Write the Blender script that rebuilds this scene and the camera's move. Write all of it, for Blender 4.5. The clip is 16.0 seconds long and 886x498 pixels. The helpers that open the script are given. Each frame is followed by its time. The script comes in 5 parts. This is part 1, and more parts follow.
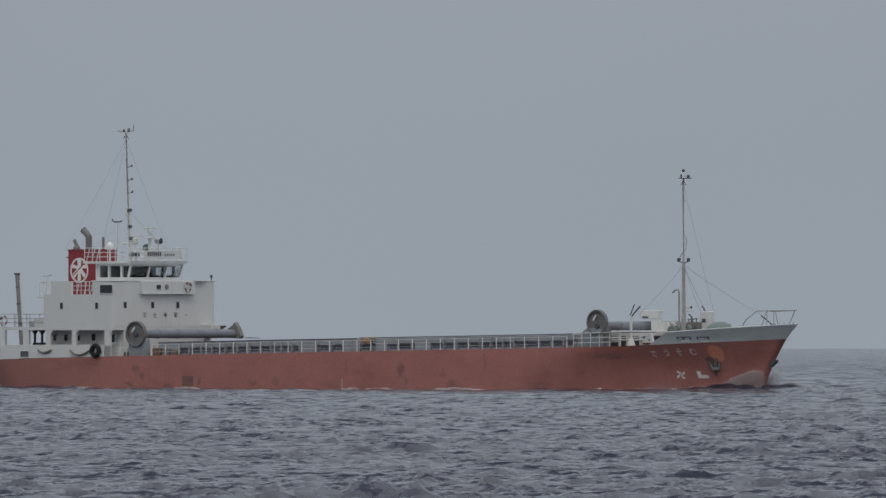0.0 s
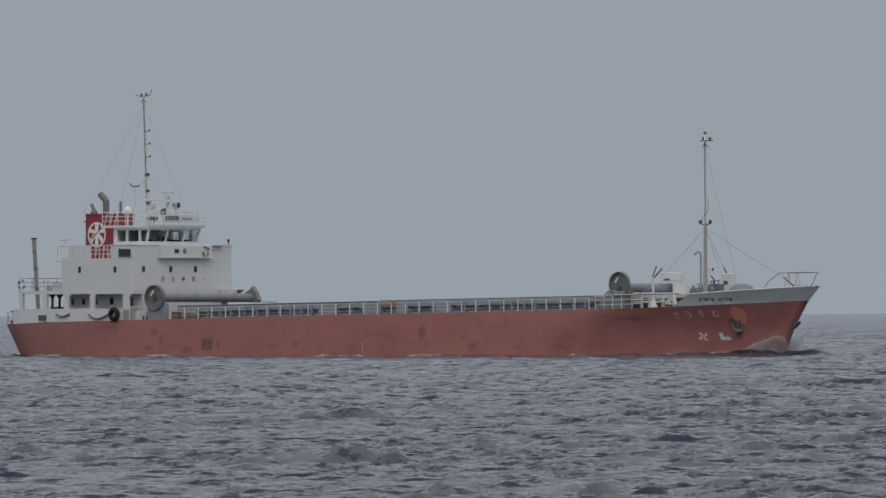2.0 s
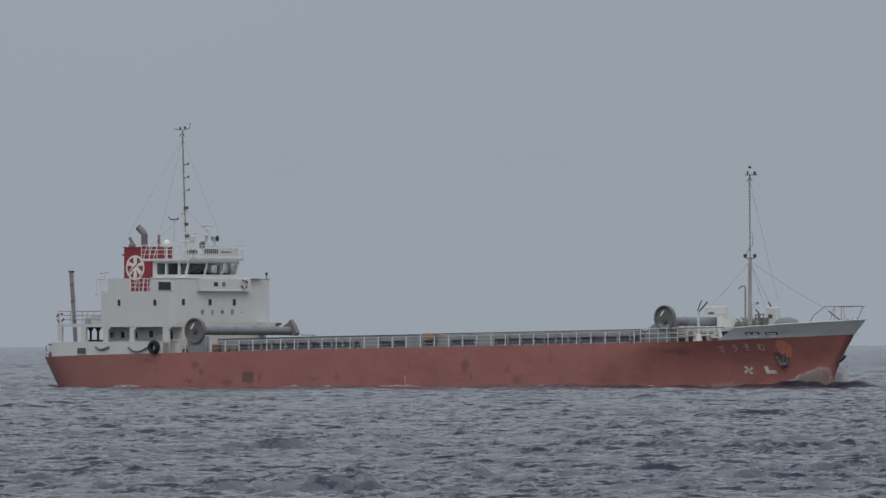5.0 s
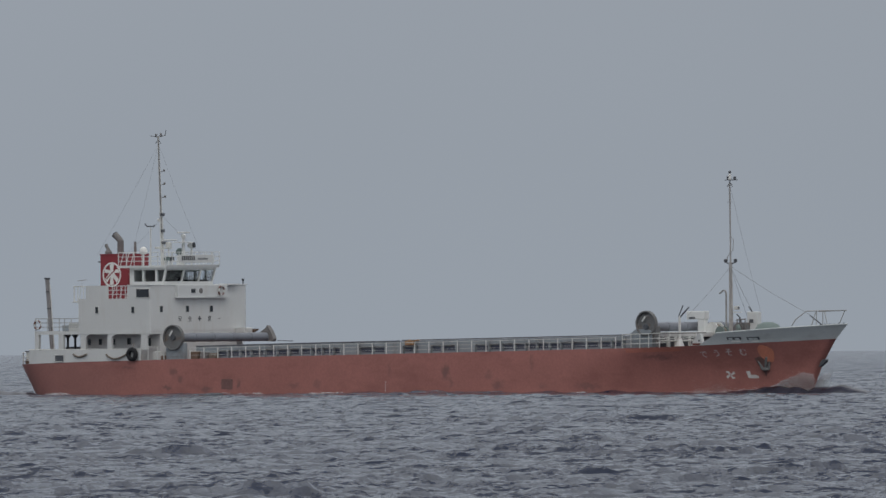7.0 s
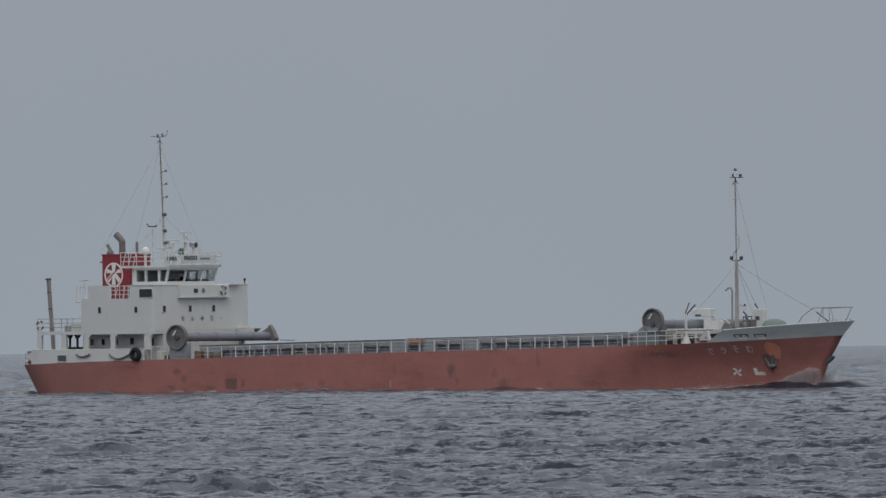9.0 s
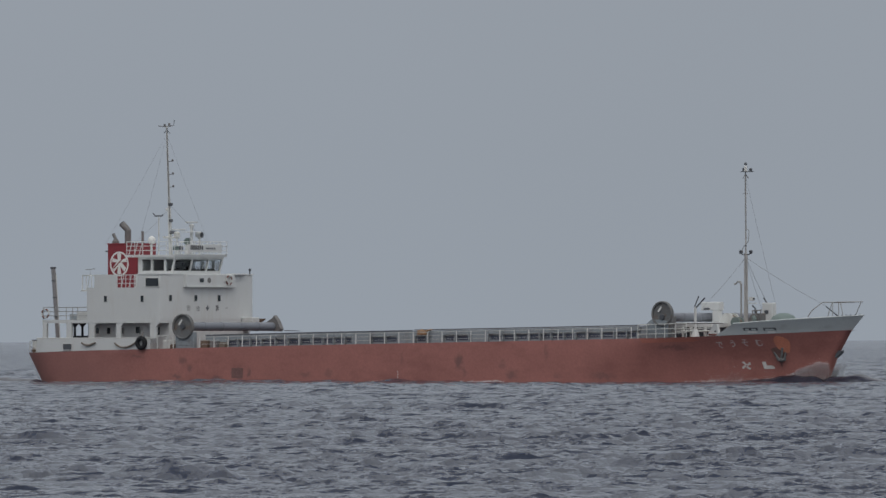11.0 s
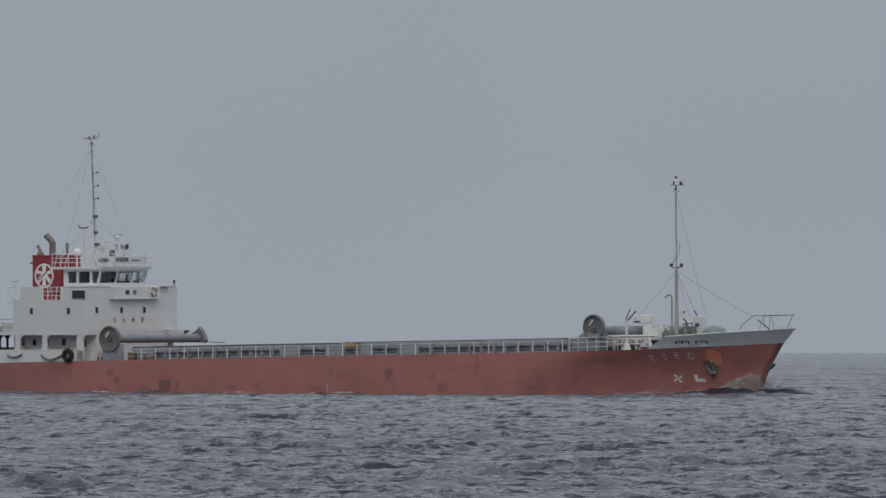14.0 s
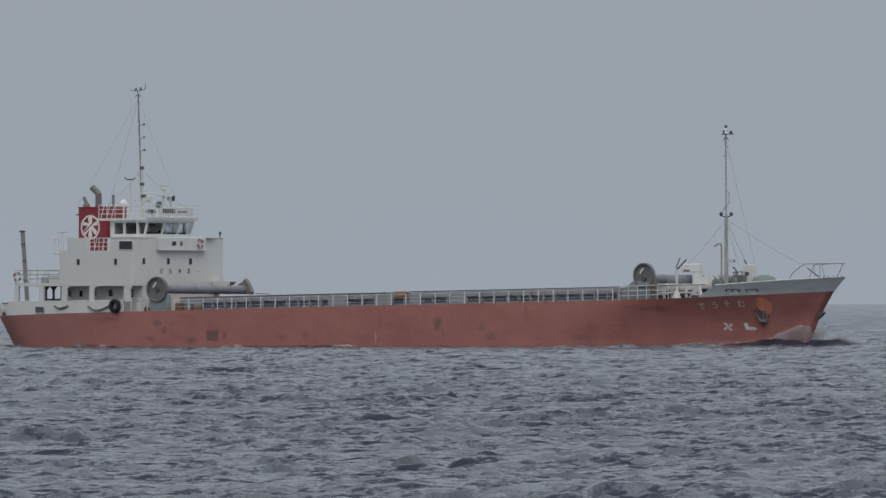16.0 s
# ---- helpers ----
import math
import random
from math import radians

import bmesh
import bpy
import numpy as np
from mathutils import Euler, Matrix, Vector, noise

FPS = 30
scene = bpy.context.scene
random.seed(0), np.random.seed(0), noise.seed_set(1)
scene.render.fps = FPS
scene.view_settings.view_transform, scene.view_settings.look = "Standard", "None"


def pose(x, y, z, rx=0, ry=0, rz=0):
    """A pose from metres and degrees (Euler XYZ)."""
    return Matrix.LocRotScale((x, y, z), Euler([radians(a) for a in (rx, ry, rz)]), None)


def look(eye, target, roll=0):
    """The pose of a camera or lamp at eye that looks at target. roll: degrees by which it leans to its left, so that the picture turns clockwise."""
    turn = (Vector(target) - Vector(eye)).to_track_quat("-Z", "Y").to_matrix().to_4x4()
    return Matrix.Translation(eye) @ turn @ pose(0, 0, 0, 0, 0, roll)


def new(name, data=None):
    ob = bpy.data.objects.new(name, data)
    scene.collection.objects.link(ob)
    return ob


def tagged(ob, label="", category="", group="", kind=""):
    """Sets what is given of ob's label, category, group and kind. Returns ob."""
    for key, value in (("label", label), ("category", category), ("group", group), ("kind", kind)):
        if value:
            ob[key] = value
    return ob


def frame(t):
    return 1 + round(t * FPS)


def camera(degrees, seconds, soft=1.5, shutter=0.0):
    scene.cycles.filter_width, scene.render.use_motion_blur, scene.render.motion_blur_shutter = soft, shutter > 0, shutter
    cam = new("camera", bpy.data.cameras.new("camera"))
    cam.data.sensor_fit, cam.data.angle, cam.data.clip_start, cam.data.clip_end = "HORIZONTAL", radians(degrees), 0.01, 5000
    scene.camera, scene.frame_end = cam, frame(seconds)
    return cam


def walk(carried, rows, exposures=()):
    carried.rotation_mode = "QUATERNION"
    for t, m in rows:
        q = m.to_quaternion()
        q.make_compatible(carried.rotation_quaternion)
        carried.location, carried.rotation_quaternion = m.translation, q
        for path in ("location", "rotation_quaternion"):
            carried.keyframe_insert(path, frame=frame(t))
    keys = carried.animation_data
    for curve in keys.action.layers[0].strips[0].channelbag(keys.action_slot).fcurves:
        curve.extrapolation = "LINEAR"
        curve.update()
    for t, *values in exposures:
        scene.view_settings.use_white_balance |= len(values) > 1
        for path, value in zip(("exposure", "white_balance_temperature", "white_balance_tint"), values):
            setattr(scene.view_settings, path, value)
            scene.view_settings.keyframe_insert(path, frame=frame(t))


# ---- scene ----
cam = camera(3.356, 16.0, soft=1.5)
walk(cam, [
    (0.0, look((715.23, -926.01, 4.53), (-69.72, -17.90, 11.34), 0.034)),
    (0.5, look((716.10, -928.67, 4.53), (-67.58, -18.50, 11.48), -0.260)),
    (1.0, look((716.97, -931.33, 4.53), (-64.28, -18.16, 10.85), -0.262)),
    (1.5, look((717.84, -933.98, 4.53), (-62.64, -19.16, 9.53), -0.244)),
    (2.0, look((718.69, -936.63, 4.53), (-59.34, -18.80, 8.72), -0.170)),
    (2.5, look((719.53, -939.28, 4.53), (-56.26, -18.63, 9.65), -0.148)),
    (3.0, look((720.37, -941.92, 4.53), (-54.27, -19.33, 9.87), -0.162)),
    (3.5, look((721.19, -944.56, 4.53), (-51.00, -19.01, 10.45), -0.078)),
    (4.0, look((722.01, -947.19, 4.53), (-48.10, -18.98, 10.76), -0.021)),
    (4.2, look((722.34, -948.24, 4.53), (-47.62, -19.58, 10.77), -0.021)),
    (6.3, look((725.65, -959.23, 4.53), (-36.58, -20.19, 11.75), -0.250)),
    (6.5, look((725.96, -960.27, 4.53), (-35.30, -20.13, 11.64), -0.250)),
    (7.0, look((726.73, -962.87, 4.53), (-31.74, -19.59, 11.78), -0.293)),
    (7.5, look((727.48, -965.47, 4.53), (-28.59, -19.36, 11.90), -0.267)),
    (8.0, look((728.23, -968.06, 4.53), (-26.01, -19.57, 12.29), -0.189)),
    (8.5, look((728.97, -970.65, 4.53), (-22.41, -19.01, 13.62), -0.055)),
    (9.0, look((729.70, -973.23, 4.53), (-20.43, -19.65, 11.55), -0.567)),
    (9.5, look((730.42, -975.80, 4.53), (-17.94, -19.92, 10.56), -0.339)),
    (9.7, look((730.71, -976.83, 4.53), (-16.91, -20.05, 10.42), -0.339)),
    (11.8, look((733.62, -987.59, 4.53), (-4.00, -19.25, 11.68), -0.016)),
    (12.0, look((733.89, -988.61, 4.53), (-2.57, -19.08, 11.89), -0.016)),
    (12.5, look((734.56, -991.15, 4.53), (1.11, -18.49, 11.86), 0.138)),
    (13.0, look((735.22, -993.69, 4.53), (3.21, -19.01, 12.46), 0.097)),
    (13.5, look((735.87, -996.22, 4.53), (9.06, -16.89, 12.27), 0.156)),
    (14.0, look((736.51, -998.75, 4.53), (12.71, -16.34, 11.85), -0.010)),
    (14.5, look((737.14, -1001.28, 4.53), (13.10, -18.06, 11.36), -0.300)),
    (15.0, look((737.77, -1003.79, 4.53), (15.05, -18.68, 11.03), -0.429)),
    (15.5, look((738.39, -1006.31, 4.53), (17.25, -19.12, 8.58), -0.329)),
    (16.0, look((738.99, -1008.81, 4.53), (21.15, -18.39, 8.05), -0.261)),
], exposures=((0.0, 0.03), (1.5, 0.05), (3.5, 0.11), (7.0, 0.04), (9.0, 0.01), (12.5, 0.04), (14.5, 0.08), (16.0, 0.15)))

# ---- world and light: a bright even overcast ----
SUN_EL, SUN_AZ = radians(48), radians(-52)
world = bpy.data.worlds.new("overcast_sky")
scene.world = world
world.use_nodes = True
wn, wl = world.node_tree.nodes, world.node_tree.links
wn.clear()
w_out = wn.new("ShaderNodeOutputWorld")
w_bg = wn.new("ShaderNodeBackground")
w_sky = wn.new("ShaderNodeTexSky")
w_sky.sky_type = 'NISHITA'
w_sky.sun_disc = False
w_sky.sun_elevation, w_sky.sun_rotation = SUN_EL, radians(90) - SUN_AZ
w_sky.dust_density, w_sky.air_density = 4.0, 1.0
w_co = wn.new("ShaderNodeTexCoord")
w_sep = wn.new("ShaderNodeSeparateXYZ")
w_ramp = wn.new("ShaderNodeValToRGB")
w_mix = wn.new("ShaderNodeMixRGB")
w_noise = wn.new("ShaderNodeTexNoise")
w_noise.inputs["Scale"].default_value = 11.0
w_noise.inputs["Detail"].default_value = 3.0
w_nm = wn.new("ShaderNodeMixRGB")
w_nm.blend_type = 'OVERLAY'
w_nm.inputs[0].default_value = 0.09
# cloud deck: greyest at the horizon, brighter overhead
for pos, col in ((0.0, (2.92, 3.28, 3.80)), (0.012, (2.88, 3.22, 3.72)), (0.05, (3.0, 3.3, 3.78)), (0.25, (4.2, 4.45, 4.9)), (1.0, (8.6, 8.9, 9.4))):
    el = w_ramp.color_ramp.elements.new(pos)
    el.color = (col[0] / 10, col[1] / 10, col[2] * 0.099, 1)
w_ramp.color_ramp.elements.remove(w_ramp.color_ramp.elements[0])
w_ramp.color_ramp.elements.remove(w_ramp.color_ramp.elements[-1])
w_gain = wn.new("ShaderNodeMixRGB")
w_gain.blend_type = 'MULTIPLY'
w_gain.inputs[0].default_value = 1.0
w_gain.inputs[2].default_value = (10, 10, 10, 1)
w_mix.inputs[0].default_value = 0.94
w_bg.inputs["Strength"].default_value = 0.105
wl.new(w_co.outputs["Generated"], w_sep.inputs[0])
wl.new(w_sep.outputs["Z"], w_ramp.inputs[0])
wl.new(w_ramp.outputs[0], w_gain.inputs[1])
wl.new(w_sky.outputs[0], w_mix.inputs[1])
wl.new(w_gain.outputs[0], w_mix.inputs[2])
wl.new(w_co.outputs["Generated"], w_noise.inputs["Vector"])
wl.new(w_mix.outputs[0], w_nm.inputs[1])
wl.new(w_noise.outputs["Fac"], w_nm.inputs[2])
wl.new(w_nm.outputs[0], w_bg.inputs["Color"])
wl.new(w_bg.outputs[0], w_out.inputs["Surface"])

sun_data = bpy.data.lights.new("sun", 'SUN')
sun_data.energy, sun_data.angle, sun_data.color = 0.4, radians(25), (1.0, 0.96, 0.9)
sun = new("sun", sun_data)
sun.matrix_world = look((0, 0, 0), (-math.cos(SUN_EL) * math.cos(SUN_AZ), -math.cos(SUN_EL) * math.sin(SUN_AZ), -math.sin(SUN_EL)))


# ---- materials ----
def material(name, color, rough=0.6, metal=0.0, grain=0.08, grain_scale=8.0, stain=None, stain_amount=0.0, stain_scale=(0.5, 0.5, 0.2), bump=0.0, spec=0.35, spots=(), spot_color=(0.1, 0.1, 0.1)):
    """Paint with a fine grain, larger patches, and runs or stains of a second colour; spots are (x, z, width, height,
    strength) of soft scuffs and painted shade.
    """
    m = bpy.data.materials.new(name)
    m.use_nodes = True
    n, l = m.node_tree.nodes, m.node_tree.links
    b = n["Principled BSDF"]
    b.inputs["Roughness"].default_value = rough
    b.inputs["Metallic"].default_value = metal
    b.inputs["Specular IOR Level"].default_value = spec
    co = n.new("ShaderNodeTexCoord")
    fine = n.new("ShaderNodeTexNoise")
    fine.inputs["Scale"].default_value = grain_scale
    fine.inputs["Detail"].default_value = 4
    broad = n.new("ShaderNodeTexNoise")
    broad.inputs["Scale"].default_value = grain_scale * 0.07
    broad.inputs["Detail"].default_value = 3
    add = n.new("ShaderNodeMath")
    add.operation = 'ADD'
    rng = n.new("ShaderNodeMapRange")
    rng.inputs["From Min"].default_value, rng.inputs["From Max"].default_value = 0.6, 1.4
    rng.inputs["To Min"].default_value, rng.inputs["To Max"].default_value = 1 - grain, 1 + grain
    mul = n.new("ShaderNodeMixRGB")
    mul.blend_type = 'MULTIPLY'
    mul.inputs[0].default_value = 1
    mul.inputs[1].default_value = (*color, 1)
    l.new(co.outputs["Object"], fine.inputs["Vector"])
    l.new(co.outputs["Object"], broad.inputs["Vector"])
    l.new(fine.outputs["Fac"], add.inputs[0])
    l.new(broad.outputs["Fac"], add.inputs[1])
    l.new(add.outputs[0], rng.inputs["Value"])
    l.new(rng.outputs[0], mul.inputs[2])
    last = mul
    if stain:
        mp = n.new("ShaderNodeMapping")
        mp.inputs["Scale"].default_value = stain_scale
        sn = n.new("ShaderNodeTexNoise")
        sn.inputs["Scale"].default_value = 1.0
        sn.inputs["Detail"].default_value = 5
        sn.inputs["Roughness"].default_value = 0.62
        sr = n.new("ShaderNodeMapRange")
        sr.inputs["From Min"].default_value, sr.inputs["From Max"].default_value = 0.52, 0.74
        sr.inputs["To Max"].default_value = stain_amount
        mx = n.new("ShaderNodeMixRGB")
        mx.inputs[2].default_value = (*stain, 1)
        l.new(co.outputs["Object"], mp.inputs["Vector"])
        l.new(mp.outputs[0], sn.inputs["Vector"])
        l.new(sn.outputs["Fac"], sr.inputs["Value"])
        l.new(sr.outputs[0], mx.inputs[0])
        l.new(last.outputs[0], mx.inputs[1])
        last = mx
    if spots:
        # ragged edges: the place is shaken by noise before the distance is taken
        shake = n.new("ShaderNodeTexNoise")
        shake.inputs["Scale"].default_value = 2.2
        shake.inputs["Detail"].default_value = 4
        wob = n.new("ShaderNodeVectorMath")
        wob.operation = 'MULTIPLY_ADD'
        wob.inputs[1].default_value = (0.9, 0.0, 0.9)
        l.new(co.outputs["Object"], shake.inputs["Vector"])
        l.new(shake.outputs["Color"], wob.inputs[0])
        l.new(co.outputs["Object"], wob.inputs[2])
        most = None
        for x, z, w, h, strength in spots:
            sub = n.new("ShaderNodeVectorMath")
            sub.operation = 'SUBTRACT'
            sub.inputs[1].default_value = (x + 0.45, 0, z + 0.45)
            scl = n.new("ShaderNodeVectorMath")
            scl.operation = 'MULTIPLY'
            scl.inputs[1].default_value = (2 / w, 0, 2 / h)
            dist = n.new("ShaderNodeVectorMath")
            dist.operation = 'LENGTH'
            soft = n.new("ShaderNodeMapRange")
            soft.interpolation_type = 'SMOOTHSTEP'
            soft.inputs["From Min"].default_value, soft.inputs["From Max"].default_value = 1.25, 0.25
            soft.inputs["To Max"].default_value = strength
            l.new(wob.outputs[0], sub.inputs[0])
            l.new(sub.outputs[0], scl.inputs[0])
            l.new(scl.outputs[0], dist.inputs[0])
            l.new(dist.outputs["Value"], soft.inputs["Value"])
            if most is None:
                most = soft
            else:
                top = n.new("ShaderNodeMath")
                top.operation = 'MAXIMUM'
                l.new(most.outputs[0], top.inputs[0])
                l.new(soft.outputs[0], top.inputs[1])
                most = top
        mx = n.new("ShaderNodeMixRGB")
        mx.inputs[2].default_value = (*spot_color, 1)
        l.new(most.outputs[0], mx.inputs[0])
        l.new(last.outputs[0], mx.inputs[1])
        last = mx
    l.new(last.outputs[0], b.inputs["Base Color"])
    if bump:
        bp = n.new("ShaderNodeBump")
        bp.inputs["Strength"].default_value = bump
        bp.inputs["Distance"].default_value = 0.03
        l.new(broad.outputs["Fac"], bp.inputs["Height"])
        l.new(bp.outputs[0], b.inputs["Normal"])
    return m


# hull scuffs; the last, very wide entry paints shade over the stern quarter
SCUFFS_AND_SHADE = ((-59.0, 0.95, 1.5, 1.0, 0.9), (-57.8, 0.95, 0.5, 1.2, 0.65), (-64.8, 1.9, 0.9, 0.9, 0.5), (-64.0, 1.3, 0.7, 0.9, 0.55), (-65.4, 0.7, 1.2, 0.5, 0.6),
          (-36.0, 1.8, 0.9, 1.5, 0.65), (-35.5, 1.1, 0.6, 1.0, 0.4), (-61.2, 0.5, 1.3, 0.5, 0.6), (-69.6, 2.3, 1.6, 0.4, 0.4), (-51.9, 0.8, 1.4, 0.5, 0.4), (-41.9, 2.1, 0.4, 1.2, 0.3),
          (-30.6, 0.8, 1.4, 1.0, 0.55), (-31.6, 1.6, 0.7, 0.7, 0.4), (-27.1, 2.6, 0.4, 1.6, 0.35), (-26.0, 0.7, 0.9, 0.6, 0.35), (-21.5, 0.7, 2.6, 0.6, 0.45), (-49.5, 0.9, 0.8, 0.8, 0.35),
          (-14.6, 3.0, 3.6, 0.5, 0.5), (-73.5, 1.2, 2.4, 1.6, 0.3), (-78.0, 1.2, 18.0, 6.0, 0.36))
HULL_RED = material("hull_antifouling_red", (0.380, 0.160, 0.138), 0.55, grain=0.16, grain_scale=6, stain=(0.20, 0.08, 0.07), stain_amount=0.5, stain_scale=(0.22, 0.22, 0.5), bump=0.4, spots=SCUFFS_AND_SHADE, spot_color=(0.135, 0.085, 0.082))
HULL_GREY = material("bulwark_grey_paint", (0.53, 0.57, 0.575), 0.5, grain=0.06, stain=(0.33, 0.35, 0.35), stain_amount=0.5, stain_scale=(0.5, 0.5, 0.9), bump=0.2)
WHITE = material("white_deckhouse_paint", (0.64, 0.655, 0.65), 0.5, grain=0.035, stain=(0.50, 0.46, 0.40), stain_amount=0.28, stain_scale=(1.2, 1.2, 0.25), bump=0.15)
WHITE_OLD = material("worn_white_paint", (0.62, 0.63, 0.61), 0.6, grain=0.08, stain=(0.30, 0.22, 0.16), stain_amount=0.5, stain_scale=(1.6, 1.6, 0.7))
GREY = material("coaming_grey_green_paint", (0.275, 0.31, 0.335), 0.6, grain=0.1, stain=(0.13, 0.11, 0.09), stain_amount=0.6, stain_scale=(0.7, 0.7, 0.7))
GREY_DARK = material("dark_steel_grey", (0.095, 0.102, 0.115), 0.6, grain=0.12)
TUBE = material("roller_blue_grey", (0.20, 0.215, 0.245), 0.5, grain=0.08, stain=(0.12, 0.12, 0.13), stain_amount=0.5)
RUST = material("rusted_steel", (0.17, 0.12, 0.09), 0.8, grain=0.25, stain=(0.08, 0.06, 0.05), stain_amount=0.6)
FUNNEL_RED = material("funnel_maroon_paint", (0.25, 0.038, 0.048), 0.45, grain=0.08)
LOGO_WHITE = material("white_marking_paint", (0.74, 0.74, 0.72), 0.6, grain=0.05)
LETTER_PAINT = material("weathered_letter_paint", (0.66, 0.64, 0.62), 0.7, grain=0.2, grain_scale=14, stain=(0.34, 0.14, 0.12), stain_amount=0.35, stain_scale=(2.5, 2.5, 2.5))
BLACK = material("black_paint", (0.04, 0.042, 0.048), 0.5, grain=0.1)
RUBBER = material("black_rubber", (0.02, 0.021, 0.024), 0.8, grain=0.2)
GLASS = material("dark_window_glass", (0.03, 0.035, 0.042), 0.12, grain=0.02, spec=0.6)
TOUCH_UP = material("faded_touch_up_paint", (0.44, 0.165, 0.125), 0.65, grain=0.12)
ORANGE = material("orange_primer", (0.60, 0.23, 0.15), 0.7, grain=0.2, grain_scale=10)
YELLOW = material("yellow_orange_paint", (0.33, 0.20, 0.11), 0.6, grain=0.1)
GREEN = material("deck_green_paint", (0.17, 0.22, 0.21), 0.6, grain=0.1)
DECK = material("red_brown_deck", (0.16, 0.06, 0.05), 0.8, grain=0.15)
ROPE = material("weathered_rope", (0.20, 0.17, 0.14), 0.9, grain=0.25, grain_scale=20)
WIRE = material("galvanised_wire", (0.26, 0.27, 0.28), 0.6, metal=0.2)
RAIL_GREY = material("weathered_grey_rail_paint", (0.33, 0.335, 0.33), 0.6, grain=0.12, stain=(0.2, 0.14, 0.1), stain_amount=0.4)
POST_GREY = material("stern_post_grey", (0.25, 0.245, 0.25), 0.6, grain=0.15, stain=(0.16, 0.12, 0.1), stain_amount=0.5, stain_scale=(1.5, 1.5, 0.5))
EXHAUST = material("sooty_grey_exhaust", (0.185, 0.178, 0.175), 0.6, grain=0.2)


def water_material():
    m = bpy.data.materials.new("grey_sea_water")
    m.use_nodes = True
    n, l = m.node_tree.nodes, m.node_tree.links
    b = n["Principled BSDF"]
    b.inputs["Base Color"].default_value = (0.012, 0.021, 0.048, 1)
    b.inputs["Roughness"].default_value = 0.09
    b.inputs["IOR"].default_value = 1.333
    # ripples: the surface normal is tilted by two sizes of cross-wind noise
    co = n.new("ShaderNodeTexCoord")
    mp = n.new("ShaderNodeMapping")
    mp.inputs["Rotation"].default_value = (0, 0, radians(-52))
    mp.inputs["Scale"].default_value = (1.0, 0.7, 1.0)
    geo = n.new("ShaderNodeNewGeometry")
    l.new(co.outputs["Object"], mp.inputs["Vector"])
    # ripple tilt fades along the view, brightening the far sea in place of haze
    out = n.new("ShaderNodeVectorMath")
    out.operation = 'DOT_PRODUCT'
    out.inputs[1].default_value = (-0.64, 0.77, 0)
    haze_fade = n.new("ShaderNodeMapRange")
    haze_fade.inputs["From Min"].default_value, haze_fade.inputs["From Max"].default_value = 700, 3200
    haze_fade.inputs["To Min"].default_value, haze_fade.inputs["To Max"].default_value = 1.0, 0.35
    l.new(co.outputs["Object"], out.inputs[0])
    l.new(out.outputs["Value"], haze_fade.inputs["Value"])
    last = geo.outputs["Normal"]
    for scale, detail, amount in ((0.30, 2, 1.7), (1.05, 3, 3.4), (3.0, 2, 2.0), (8.0, 2, 1.4)):
        tex = n.new("ShaderNodeTexNoise")
        tex.inputs["Scale"].default_value = scale
        tex.inputs["Detail"].default_value = detail
        tex.inputs["Roughness"].default_value = 0.5
        off = n.new("ShaderNodeVectorMath")
        off.operation = 'SUBTRACT'
        off.inputs[1].default_value = (0.5, 0.5, 0.5)
        amp = n.new("ShaderNodeVectorMath")
        amp.operation = 'MULTIPLY'
        amp.inputs[1].default_value = (amount, amount, 0)
        add = n.new("ShaderNodeVectorMath")
        add.operation = 'ADD'
        l.new(mp.outputs[0], tex.inputs["Vector"])
        l.new(tex.outputs["Color"], off.inputs[0])
        hazed = n.new("ShaderNodeVectorMath")
        hazed.operation = 'SCALE'
        l.new(off.outputs[0], amp.inputs[0])
        l.new(amp.outputs[0], hazed.inputs[0])
        l.new(haze_fade.outputs[0], hazed.inputs["Scale"])
        l.new(hazed.outputs[0], add.inputs[0])
        l.new(last, add.inputs[1])
        last = add.outputs[0]
    nrm = n.new("ShaderNodeVectorMath")
    nrm.operation = 'NORMALIZE'
    l.new(last, nrm.inputs[0])
    l.new(nrm.outputs[0], b.inputs["Normal"])
    return m


WATER = water_material()

# ---- the sea ----
# middle of the camera's path, from which the sea's rays fan out
EYE_MID = (727.0, -968.0)


def wave_height(x, y, step, seed, sig, peak):
    """Short-crested wind waves with pinched crests over a low swell; waves finer than the local mesh step fade out."""
    rng = np.random.default_rng(seed)
    h = np.zeros_like(x)
    for k in range(52):
        lam = 0.65 * 46.0 ** (k / 51.0)
        a = 0.0205 * lam / (1 + (lam / peak) ** 2.0) + (0.021 if lam > 9 else 0)
        d = radians(-62) + rng.normal(0, 0.72 if lam < 9 else 0.4)
        ph = rng.uniform(0, 2 * math.pi)
        arg = (x * math.cos(d) + y * math.sin(d)) * 2 * math.pi / lam + ph
        fade = np.clip((lam / step - 1.0) / 1.0, 0, 1)
        h += fade * a * (0.72 * np.sin(arg) - 0.28 * np.cos(2 * arg))
    # gusty patches: rougher and calmer water
    gust = 1.0 + 0.35 * np.sin(x * 0.071 + 1.3 * np.sin(y * 0.043 + seed)) * np.sin(y * 0.057 + seed * 1.7)
    h = np.clip(h * sig * gust, -0.5, 0.45)
    # crests pinched up, troughs flattened
    return 0.40 * (np.exp(h / 0.40) - 1.0)


